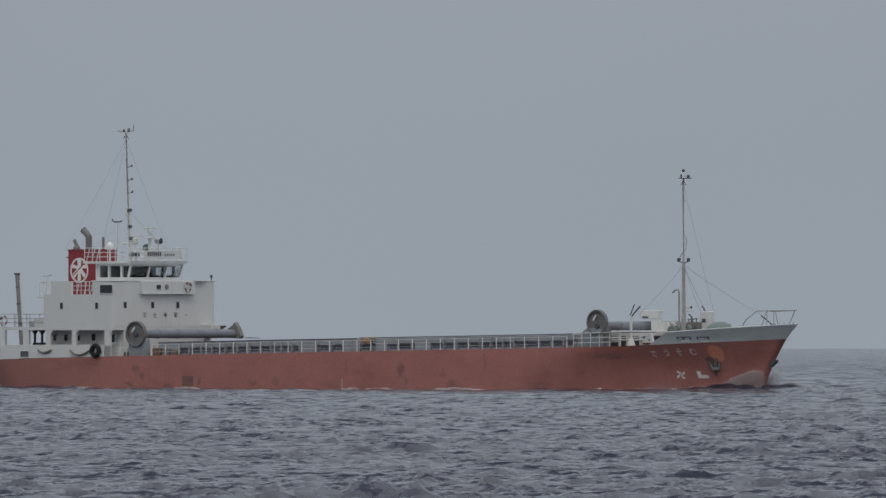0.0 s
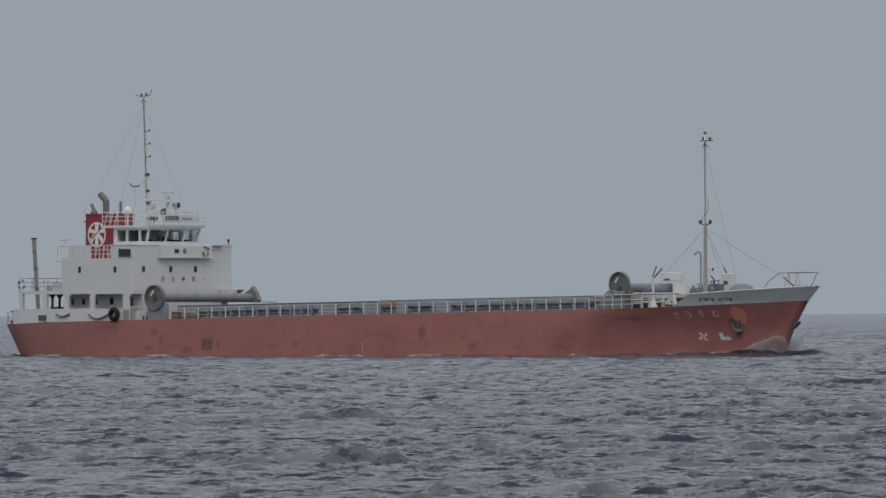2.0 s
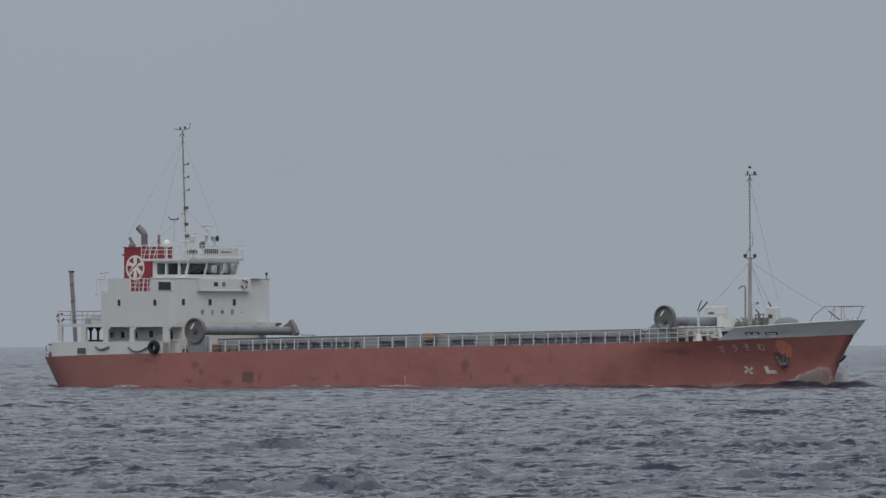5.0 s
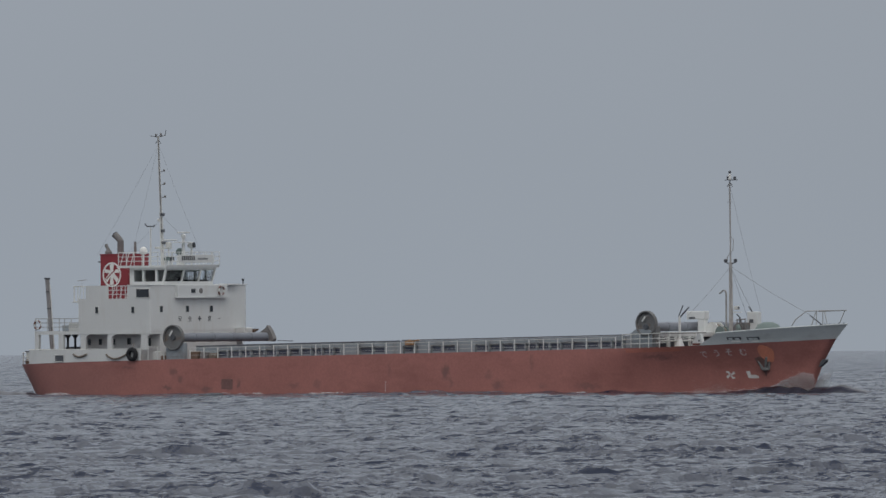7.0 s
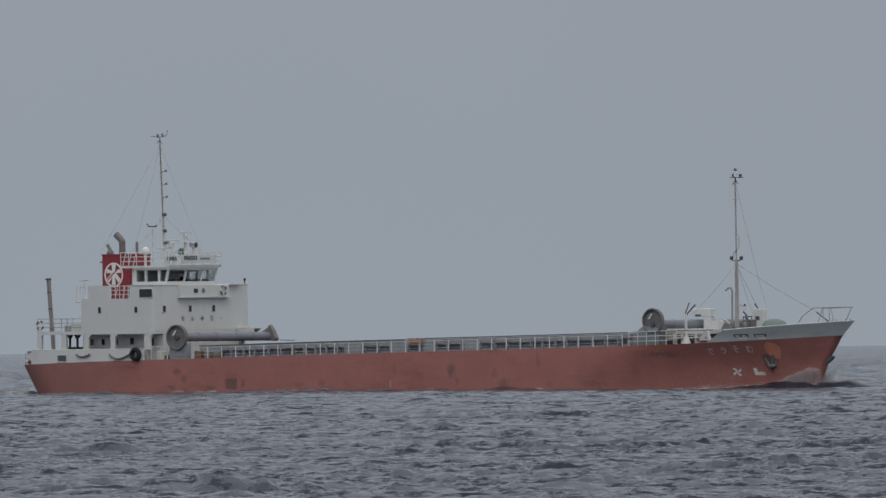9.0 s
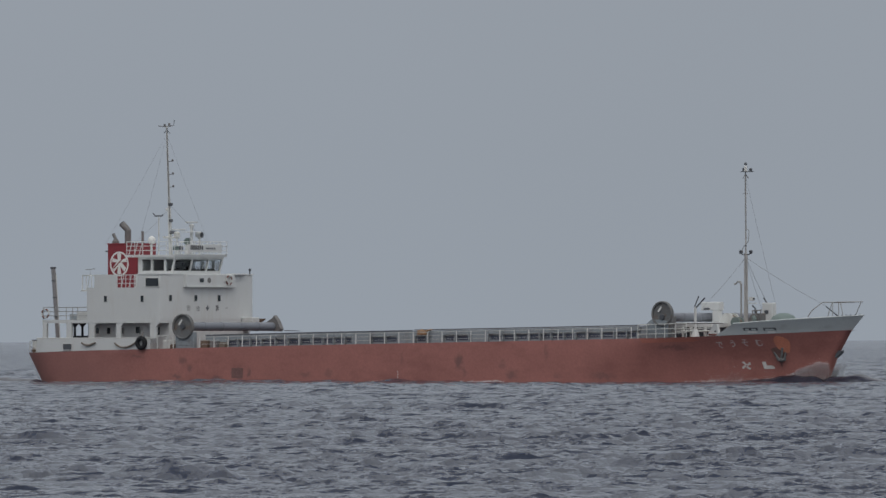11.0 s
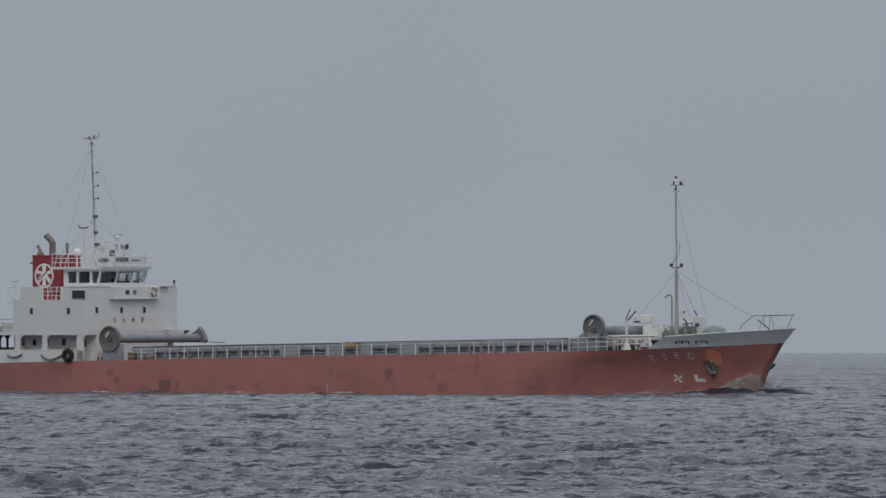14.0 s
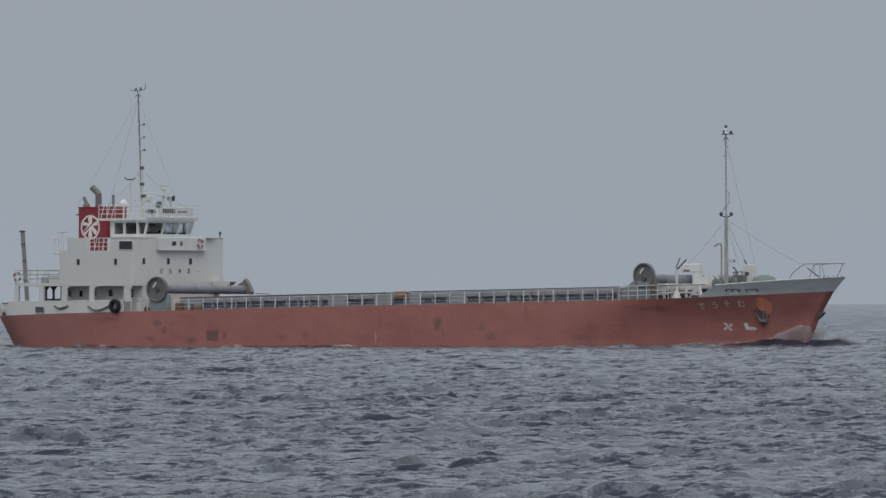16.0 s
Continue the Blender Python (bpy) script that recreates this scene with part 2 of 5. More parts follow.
def grid_mesh(name, xs, ys, zs, wrap=False):
    rows, cols = xs.shape
    idx = np.arange(rows * cols).reshape(rows, cols)
    if wrap:
        idx = np.concatenate([idx, idx[:, :1]], 1)
    quads = np.stack([idx[:-1, :-1], idx[:-1, 1:], idx[1:, 1:], idx[1:, :-1]], -1).reshape(-1, 4)
    me = bpy.data.meshes.new(name)
    me.vertices.add(rows * cols)
    me.vertices.foreach_set("co", np.stack([xs, ys, zs], -1).astype(np.float32).ravel())
    me.loops.add(quads.size)
    me.loops.foreach_set("vertex_index", quads.astype(np.int32).ravel())
    me.polygons.add(len(quads))
    me.polygons.foreach_set("loop_start", np.arange(0, quads.size, 4, dtype=np.int32))
    me.polygons.foreach_set("loop_total", np.full(len(quads), 4, dtype=np.int32))
    me.update(calc_edges=True)
    me.polygons.foreach_set("use_smooth", np.ones(len(quads), dtype=bool))
    me.validate()
    return me


def row_step(r, first):
    if r < 550:
        return first
    if r < 1250:
        return first * (r / 550) ** 2.0
    return first * 5.17 * (r / 1250) ** 3.0


def sea_sheet(name, seed, r0, r1, whole, sig, peak, base, first, turn):
    """A sheet of sea in rows and rays, finest near the camera and in the wedge it sees; the whole sea also closes round
    behind.
    """
    r, rows = r0, []
    while r < r1:
        rows.append(r)
        r += row_step(r, first)
    rows.append(r1)
    if whole:
        rows = [0.05, 40, 110, 200] + rows
    az = np.concatenate([np.arange(120.2, 122.6, 0.08), np.arange(122.6, 134.4, turn), np.arange(134.4, 136.2, 0.08)])
    amp = np.clip(np.minimum(az - 120.2, 136.2 - az) / 0.4, 0, 1)
    if whole:
        far = np.arange(140.0, 474.0, 4.0)
        az, amp = np.concatenate([az, far]), np.concatenate([amp, far * 0])
    R, A = np.meshgrid(np.array(rows), np.radians(az), indexing="ij")
    x, y = EYE_MID[0] + R * np.cos(A), EYE_MID[1] + R * np.sin(A)
    steps = np.array([row_step(q, first) for q in rows])[:, None]
    step = np.maximum(steps * 0.58, R * radians(turn) * 1.2)
    z = wave_height(x, y, step, seed, sig, peak)
    z = z * amp[None, :] * np.clip((R - 240) / 40, 0, 1) + base
    me = grid_mesh(name, x, y, z, whole)
    me.materials.append(WATER)
    return new(name, me)


sea = tagged(sea_sheet("water", 3, 285, 4990, True, 0.80, 1.95, 0.09, 0.38, 0.024), "dark blue-grey choppy open sea under overcast sky", "sea", kind="structure")
swell = tagged(sea_sheet("water_swell", 11, 285, 1250, False, 0.68, 2.6, -0.03, 0.46, 0.034), "dark grey-blue wind waves drifting over the sea", "sea", kind="structure")

# ---- mesh helpers ----
def part(name, bm, mat, parent=None, label="", smooth=False):
    me = bpy.data.meshes.new(name)
    bmesh.ops.recalc_face_normals(bm, faces=bm.faces)
    if smooth:
        for f in bm.faces:
            f.smooth = True
    bm.to_mesh(me)
    bm.free()
    for m in (mat if isinstance(mat, (list, tuple)) else [mat]):
        me.materials.append(m)
    ob = new(name, me)
    ob.parent = parent
    return tagged(ob, label)


def box(bm, x0, x1, y0, y1, z0, z1, bevel=0.0):
    vs = [bm.verts.new(p) for p in ((x0, y0, z0), (x1, y0, z0), (x1, y1, z0), (x0, y1, z0), (x0, y0, z1), (x1, y0, z1), (x1, y1, z1), (x0, y1, z1))]
    fs = [bm.faces.new([vs[i] for i in q]) for q in ((0, 3, 2, 1), (4, 5, 6, 7), (0, 1, 5, 4), (1, 2, 6, 5), (2, 3, 7, 6), (3, 0, 4, 7))]
    if bevel:
        es = list({e for f in fs for e in f.edges})
        bmesh.ops.bevel(bm, geom=es, offset=bevel, segments=2, affect='EDGES', profile=0.5)
    return bm


def rod(bm, a, b, r, n=8, r2=None):
    """A round bar from a to b."""
    a, b = Vector(a), Vector(b)
    q = (b - a).to_track_quat('Z', 'Y').to_matrix()
    r2 = r if r2 is None else r2
    rings = []
    for p, rr in ((a, r), (b, r2)):
        rings.append([bm.verts.new(p + q @ Vector((rr * math.cos(2 * math.pi * i / n), rr * math.sin(2 * math.pi * i / n), 0))) for i in range(n)])
    for i in range(n):
        j = (i + 1) % n
        bm.faces.new((rings[0][i], rings[0][j], rings[1][j], rings[1][i]))
    bm.faces.new(rings[0][::-1])
    bm.faces.new(rings[1])
    return bm


def pipe(bm, pts, r, n=6):
    """A round bar bent along pts, in one piece."""
    pts = [Vector(p) for p in pts]
    rings, up = [], None
    for i, p in enumerate(pts):
        d = (pts[min(i + 1, len(pts) - 1)] - pts[max(i - 1, 0)]).normalized()
        if up is None:
            up = d.orthogonal().normalized()
        up = (up - d * up.dot(d)).normalized()
        side = d.cross(up)
        rings.append([bm.verts.new(p + r * (math.cos(2 * math.pi * k / n) * up + math.sin(2 * math.pi * k / n) * side)) for k in range(n)])
    for ra, rb in zip(rings, rings[1:]):
        for k in range(n):
            j = (k + 1) % n
            bm.faces.new((ra[k], ra[j], rb[j], rb[k]))
    bm.faces.new(rings[0][::-1])
    bm.faces.new(rings[-1])
    return bm


def prism(bm, outline, y0, y1):
    """An outline in x, z drawn out from y0 to y1."""
    lo = [bm.verts.new((x, y0, z)) for x, z in outline]
    hi = [bm.verts.new((x, y1, z)) for x, z in outline]
    n = len(outline)
    for i in range(n):
        j = (i + 1) % n
        bm.faces.new((lo[i], lo[j], hi[j], hi[i]))
    bm.faces.new(lo)
    bm.faces.new(hi[::-1])
    return bm


def column(bm, outline, z0, z1, shift=(0, 0)):
    """An outline in x, y drawn up from z0 to z1."""
    lo = [bm.verts.new((x, y, z0)) for x, y in outline]
    hi = [bm.verts.new((x + shift[0], y + shift[1], z1)) for x, y in outline]
    n = len(outline)
    for i in range(n):
        j = (i + 1) % n
        bm.faces.new((lo[i], lo[j], hi[j], hi[i]))
    bm.faces.new(lo[::-1])
    bm.faces.new(hi)
    return bm


def wheel(bm, centre, axis, profile, n=32):
    """A turned body: profile is (along the axis, radius)."""
    c = Vector(centre)
    q = Vector(axis).to_track_quat('Z', 'Y').to_matrix()
    rings = [[bm.verts.new(c + q @ Vector((r * math.cos(2 * math.pi * i / n), r * math.sin(2 * math.pi * i / n), d))) for i in range(n)] for d, r in profile]
    for ra, rb in zip(rings, rings[1:]):
        for i in range(n):
            j = (i + 1) % n
            bm.faces.new((ra[i], ra[j], rb[j], rb[i]))
    for ring, (d, r) in ((rings[0], profile[0]), (rings[-1], profile[-1])):
        if r > 1e-4 and (Vector(profile[0]) - Vector(profile[-1])).length > 1e-4:
            bm.faces.new(ring)
    bmesh.ops.remove_doubles(bm, verts=bm.verts, dist=1e-4)
    return bm


def B():
    return bmesh.new()


# ---- the ship: x forward from the bow tip, y to port, z up from the waterline ----
LOOSE = []      # gear that only rests on or hangs from the ship and travels with it


def gear(name, bm, mat, label, category, smooth=False, group=""):
    ob = tagged(part(name, bm, mat, None, label, smooth), "", category, group)
    LOOSE.append(ob)
    return ob


ship = tagged(new("cargo_ship"), "red-hulled coastal cargo ship with white deckhouse under way at sea", "ship")
SHEER = ((-84.5, 2.60), (-80.7, 2.64), (-75, 2.80), (-66, 2.96), (-53, 3.20), (-32, 3.50), (-18, 3.72), (-13.3, 3.84), (-10.9, 3.92), (-5.4, 4.16), (-1.15, 4.39), (0, 4.45))
STEM = ((-3.0, -4.2), (0.0, -3.55), (0.32, -3.45), (2.35, -2.52), (4.39, -1.15), (5.56, 0.0), (6.0, 0.3))


def along(table, v):
    return float(np.interp(v, [p[0] for p in table], [p[1] for p in table]))


def sheer(x):
    return along(SHEER, x)


def half_beam(x, z):
    """Half breadth of the hull at x and height z."""
    xs = along(STEM, z)
    s = xs - x
    if s <= 0:
        return 0.0
    # hollow flare: the side leans out most just below the forecastle
    length = 15 + (5.5 - z) * 0.75 if z > 3.9 else 16.2 + 0.30 * (15.21 - max(z, 0.0) ** 2)
    bow = 1 - max(0.0, 1 - s / length) ** 1.88
    # rounded counter stern, drawn in towards the water
    a = 5.7
    xc = -78.6 + max(0.0, 2.6 - z) * 0.62
    stern = 1.0
    if x < xc:
        q = min(1.0, (xc - x) / a)
        stern = math.sqrt(max(0.0, 1 - q ** 2.2))
    bilge = 1.0 if z > -2.2 else 0.9
    return 6.55 * bow * stern * bilge


def stern_end(z):
    return -78.6 + max(0.0, 2.6 - z) * 0.62 - 5.7


def hull_x(u, z):
    """x at the share u of the length between stern end and stem at height z, crowded towards the ends."""
    a, b = stern_end(z), along(STEM, z)
    return a + (b - a) * u


US = [0, 0.0008, 0.003, 0.007, 0.012, 0.02, 0.03, 0.042, 0.056, 0.07] + [0.07 + 0.71 * i / 40 for i in range(1, 41)] + [0.78 + 0.22 * (i / 30) for i in range(1, 31)]


def shell(bm, levels, side):
    """Hull plating between heights given as functions of x, for one side."""
    grid = []
    for f in levels:
        row = []
        for u in US:
            x = hull_x(u, 3.0)
            for _ in range(3):
                z = f(x)
                x = hull_x(u, z)
            z = f(x)
            row.append(bm.verts.new((x, side * half_beam(x, z), z)))
        grid.append(row)
    for ra, rb in zip(grid, grid[1:]):
        for i in range(len(US) - 1):
            q = [ra[i], ra[i + 1], rb[i + 1], rb[i]]
            bm.faces.new(q if side < 0 else q[::-1])
    return grid


def build_hull():
    bm = B()
    lv = [lambda x: -2.6, lambda x: -1.2, lambda x: -0.4] + [lambda x, k=k: -0.4 + (sheer(x) + 0.4) * k for k in np.linspace(0.08, 1.0, 13)]
    shell(bm, lv, -1)
    shell(bm, lv, 1)
    bmesh.ops.remove_doubles(bm, verts=bm.verts, dist=0.002)
    hull = part("hull", bm, HULL_RED, ship, "red antifouling-painted hull plating with dark scuffs, painted stern shade and weld lines", smooth=True)
    # bulb below the stem, just awash at its tip
    bulb = wheel(B(), (-6.5, 0, -0.62), (1, 0, 0), [(0, 0), (0, 0.5), (1.5, 0.72), (3.5, 0.80), (5.2, 0.78), (6.2, 0.62), (6.7, 0.36), (6.88, 0)], 24)
    part("bulbous_bow", bulb, HULL_RED, hull, "red bulbous bow awash at the waterline", smooth=True)
    # main deck
    bm = B()
    xs = list(np.linspace(-84.2, -0.6, 70))
    left = [bm.verts.new((x, half_beam(x, sheer(x)) - 0.03, sheer(x) - 0.05)) for x in xs]
    right = [bm.verts.new((x, -half_beam(x, sheer(x)) + 0.03, sheer(x) - 0.05)) for x in xs]
    for i in range(len(xs) - 1):
        bm.faces.new((right[i], right[i + 1], left[i + 1], left[i]))
    part("main_deck", bm, DECK, ship, "red-brown steel main deck")
    return hull


def plated_strip(name, mat, x0, x1, top, n, parent, label, side, thick=0.09):
    """A bulwark that stands on the sheer line; top is a height as a function of x."""
    bm = B()
    rows = []
    for x in np.linspace(x0, x1, n):
        zl, zt = sheer(x), top(x)
        hb0, hb1 = half_beam(x, zl), half_beam(x, zt)
        rows.append([bm.verts.new(p) for p in ((x, side * (hb0 + 0.012), zl), (x, side * (hb1 + 0.012), zt), (x, side * max(0.0, hb1 - thick), zt), (x, side * max(0.0, hb0 - thick), zl))])
    for ra, rb in zip(rows, rows[1:]):
        for k in range(4):
            j = (k + 1) % 4
            bm.faces.new((ra[k], rb[k], rb[j], ra[j]))
    bm.faces.new(rows[0])
    bm.faces.new(rows[-1][::-1])
    return part(name, bm, mat, parent, label)


hull = build_hull()
BOW_TOP = ((-10.9, 3.96), (-9.3, 4.90), (-5.4, 5.20), (0.0, 5.56))


def bow_bulwark():
    bm = B()
    for side in (-1, 1):
        rows = []
        for i in range(46):
            u = i / 45
            cells = []
            for k in (0, 0.25, 0.5, 0.75, 1):
                # follow the raked stem: each height ends at its own stem
                x = -10.9 + u * 10.9
                for _ in range(4):
                    zt = along(BOW_TOP, min(x, 0))
                    z = sheer(x) + k * (zt - sheer(x))
                    x = -10.9 + u * (along(STEM, z) + 10.9)
                cells.append((x, half_beam(x, z), z))
            outer = [bm.verts.new((x, side * (h + 0.015), z)) for x, h, z in cells]
            inner = [bm.verts.new((x - 0.02, side * max(0, h - 0.1), z)) for x, h, z in cells[::-1]]
            rows.append(outer + inner)
        for ra, rb in zip(rows, rows[1:]):
            for k in range(10):
                j = (k + 1) % 10
                bm.faces.new((ra[k], rb[k], rb[j], ra[j]))
        bm.faces.new(rows[0])
    bmesh.ops.remove_doubles(bm, verts=bm.verts, dist=0.003)
    bw = part("bow_bulwark", bm, HULL_GREY, ship, "light grey painted forecastle bulwark", smooth=False)
    for side in (-1, 1):
        pts = []
        for x in np.linspace(-9.3, -0.02, 30):
            z = along(BOW_TOP, x)
            pts.append((x, side * (half_beam(x, z) - 0.03), z + 0.01))
        part("cap_rail", pipe(B(), pts, 0.06, 6), HULL_GREY, bw)
    return bw


bulwark = bow_bulwark()


# ---- deckhouse ----
HF, HA, HY = -67.45, -75.2, 6.25        # front, aft and side faces
BOAT, TOP = 5.35, 9.10                  # boat deck and top of the house


for side in (-1, 1):
    pb = plated_strip("poop_bulwark", WHITE, -80.6, -68.3, lambda x: 3.80, 14, ship, "white poop bulwark with rusty runs", side)
    part("cap_rail", pipe(B(), [(x, side * (half_beam(x, 3.8) - 0.03), 3.82) for x in np.linspace(-80.6, -68.3, 10)], 0.055, 6), WHITE_OLD, pb)
    x0, x1, z0, z1 = -77.5, -76.55, 2.84, 3.38
    y0 = side * 6.57
    part("freeing_port", box(B(), x0, x1, y0 - 0.03, y0 + 0.03, z0, z1, 0.02), GREY_DARK, pb, "dark rusty freeing port")
    part("port_frame", pipe(B(), [(x0, y0 * 1.004, z0), (x1, y0 * 1.004, z0), (x1, y0 * 1.004, z1), (x0, y0 * 1.004, z1), (x0, y0 * 1.004, z0)], 0.035, 6), WHITE_OLD, pb)


def stern_rail():
    """Low rail round the counter."""
    rail = None
    pts = [(x, s * half_beam(x, 2.64) * 0.985) for s, xs in ((-1, (-80.7, -82.2, -83.3, -84.0)), (1, (-84.25, -84.0, -83.3, -82.2, -80.7))) for x in xs]
    for h in (0.34, 0.66, 0.98):
        bm = pipe(B(), [(x, y, 2.6 + h) for x, y in pts], 0.026, 6)
        rail = part("stern_rail", bm, WHITE_OLD, ship, "white tubular stern rail")
    for x, y in pts:
        part("stanchion", rod(B(), (x, y, 2.6), (x, y, 3.6), 0.032, 6), WHITE_OLD, rail)


stern_rail()
for y in (-2.6, 2.6):
    x = stern_end(2.64) + 0.75
    sp = part("stern_panel", box(B(), x, x + 0.8, y - 0.55, y + 0.55, 2.62, 3.62, 0.03), WHITE_OLD, ship, "pale weathered panel on the counter")
    part("panel_cap", box(B(), x - 0.06, x + 0.9, y - 0.62, y + 0.62, 3.62, 3.72, 0.02), GREY_DARK, sp)
    part("fairlead", wheel(B(), (x + 0.15, y - 0.62, 2.84), (0, 1, 0), [(0, 0), (0, 0.2), (0.08, 0.2), (0.12, 0.1), (0.2, 0.1), (0.2, 0)], 14), RUST, sp, "rusty roller fairlead")

# boat deck slab over the open poop
bm = B()
xs = list(np.linspace(-80.0, HF - 0.02, 16))
hi = [(x, min(half_beam(x - 0.6, 5.0), HY + 0.012)) for x in xs]
column(bm, [(x, -h) for x, h in hi] + [(x, h) for x, h in hi[::-1]], 5.08, BOAT)
boat_deck = part("boat_deck", bm, WHITE, ship, "white boat deck slab over the poop")

# pillars between bulwark and boat deck
for x0, x1 in ((-79.95, -79.5), (-77.4, -76.85), (-74.98, -74.45), (-72.1, -71.62), (-68.5, -67.85)):
    for side in (-1, 1):
        y = side * 6.25
        bm = box(B(), x0, x1, min(y, y - side * 0.22), max(y, y - side * 0.22), 3.78, 5.08, 0.015)
        part("pillar", bm, WHITE, boat_deck)
# corner brackets at the heads of the openings
for x, d in ((-67.85, 1), (-74.45, 1), (-71.62, 1)):
    bm = prism(B(), [(x, 5.08), (x + d * 0.32, 5.08), (x, 4.78)], -6.24, -6.14)
    part("bracket", bm, WHITE, boat_deck)

# lower house behind the side passage
bm = box(B(), -76.1, -67.5, -4.95, 4.95, 2.7, 5.08)
lower = part("lower_house", bm, WHITE, ship, "white lower deckhouse wall in the side passage")
for x, z, w, h in ((-75.1, 4.45, 0.34, 0.5), (-73.9, 4.45, 0.34, 0.5), (-72.5, 4.45, 0.36, 0.5), (-70.8, 4.5, 0.42, 0.55), (-68.75, 4.42, 0.58, 0.66)):
    f = part("side_window", box(B(), x - w / 2 - 0.06, x + w / 2 + 0.06, -5.0, -4.9, z - h / 2 - 0.06, z + h / 2 + 0.06, 0.02), WHITE_OLD, lower)
    part("pane", box(B(), x - w / 2, x + w / 2, -5.012, -4.95, z - h / 2, z + h / 2, 0.01), GLASS, f)
# winch and mooring gear in the open stern
for x, y, r in ((-78.3, -1.5, 0.45), (-77.0, -1.0, 0.5)):
    w = part("mooring_winch", wheel(B(), (x, y - 0.8, 3.45), (0, 1, 0), [(0, 0), (0, r), (0.1, r), (0.1, 0.22), (1.3, 0.22), (1.3, r), (1.4, r), (1.4, 0)], 20), GREEN, ship, "dark green mooring winch drum on the poop")
    part("winch_bed", box(B(), x - 0.6, x + 0.6, y - 0.9, y + 0.8, 2.6, 3.05, 0.03), GREY_DARK, w)
for x in (-78.95, -78.15):
    part("stern_frame", pipe(B(), [(x, -3.2, 2.6), (x, -3.2, 4.75), (x - 0.03, -3.2, 5.08)], 0.1, 8), GREY_DARK, ship, "dark steel frame under the boat deck")
    part("stern_frame_head", prism(B(), [(x - 0.36, 5.08), (x + 0.36, 5.08), (x + 0.1, 4.78), (x - 0.1, 4.78)], -3.28, -3.12), GREY_DARK, ship)
part("stern_locker", box(B(), -79.5, -77.5, -2.9, -1.9, 2.6, 4.05, 0.05), GREY_DARK, ship, "dark locker on the poop")


def house_block():
    bm = B()
    # side profile: full height forward, a lower deck aft on which the funnel stands
    prof = [(HA, BOAT), (HF, BOAT), (HF, TOP), (-69.8, TOP), (-69.8, 8.02), (HA, 8.02)]
    prism(bm, prof, -HY, HY)
    es = [e for e in bm.edges if abs(e.verts[0].co.x - HF) < 0.01 and abs(e.verts[1].co.x - HF) < 0.01 and abs(e.verts[0].co.y - e.verts[1].co.y) < 0.01]
    bmesh.ops.bevel(bm, geom=es, offset=0.22, segments=4, affect='EDGES', profile=0.5)
    return part("deckhouse", bm, WHITE, ship, "white painted accommodation house")


house = house_block()
part("bridge_block", box(B(), -72.4, -69.78, -3.3, 3.3, 8.0, TOP - 0.02), WHITE, house)
for side in (-1, 1):
    part("parapet", box(B(), HA + 0.8, -72.1, side * (HY - 0.05) - 0.05, side * (HY - 0.05) + 0.05, 8.0, TOP), WHITE, house)


def window_side(x, z, w, h, parent, name="window"):
    f = part(name, box(B(), x - w / 2 - 0.05, x + w / 2 + 0.05, -HY - 0.035, -HY + 0.06, z - h / 2 - 0.05, z + h / 2 + 0.05, 0.02), WHITE_OLD, parent)
    part("pane", box(B(), x - w / 2, x + w / 2, -HY - 0.045, -HY + 0.02, z - h / 2, z + h / 2), GLASS, f)
    return f


def window_front(y, z, w, h, parent, x=HF, name="window"):
    f = part(name, box(B(), x - 0.06, x + 0.035, y - w / 2 - 0.05, y + w / 2 + 0.05, z - h / 2 - 0.05, z + h / 2 + 0.05, 0.02), WHITE_OLD, parent)
    part("pane", box(B(), x - 0.02, x + 0.045, y - w / 2, y + w / 2, z - h / 2, z + h / 2), GLASS, f)
    return f


for x in (-73.2, -69.3):
    window_side(x, 7.09, 0.30, 0.50, house)
for y, w in ((-4.88, 0.36), (-1.5, 0.36), (1.6, 0.36)):
    window_front(y, 7.14, w, 0.50, house)
f = part("large_window", box(B(), -68.98, -67.48, -HY - 0.05, -HY + 0.06, 8.05, 8.86, 0.03), WHITE_OLD, house)
part("pane", box(B(), -68.9, -67.56, -HY - 0.06, -HY, 8.12, 8.79), GLASS, f)
# roof edge plating of the house
for x0, x1 in ((-69.85, HF + 0.05),):
    bm = box(B(), x0, x1, -HY - 0.05, HY + 0.05, TOP - 0.02, TOP + 0.06, 0.015)
    part("roof_edge", bm, WHITE, house)
def rail_run(name, pts, height, rails, mat, parent, label, spacing=1.0, r=0.03, post_r=0.034, level=True):
    """Rails along pts with a stanchion at each step; returns the top rail."""
    top = None
    for k in range(rails):
        h = height * (rails - k) / rails
        bm = pipe(B(), [(x, y, z + h) for x, y, z in pts], r, 6)
        ob = part(name, bm, mat, parent if top is None else (parent if not level else top), label if top is None else "")
        if top is None:
            top = ob
    for a, b in zip(pts, pts[1:]):
        n = max(1, round((Vector(b) - Vector(a)).length / spacing))
        for i in range(n + (b is pts[-1])):
            p = Vector(a).lerp(Vector(b), i / n)
            part("stanchion", rod(B(), p, p + Vector((0, 0, height)), post_r, 6), mat, top)
    return top


# rails of the boat deck, aft of the house
rail_run("boat_deck_rail", [(-75.2, -6.2, BOAT), (-79.9, -6.2, BOAT), (-80.0, 0, BOAT), (-79.9, 6.2, BOAT), (-75.2, 6.2, BOAT)], 1.05, 3, RAIL_GREY, ship, "grey weathered boat deck rail", 1.5)
gear("deck_locker", box(B(), -76.5, -75.3, -6.0, -4.9, BOAT, 6.0, 0.04), WHITE_OLD, "off-white deck locker on the boat deck", "locker")
gear("deck_locker", box(B(), -78.4, -77.2, -4.6, -3.6, BOAT, 5.85, 0.04), GREY, "grey deck box on the boat deck", "locker")


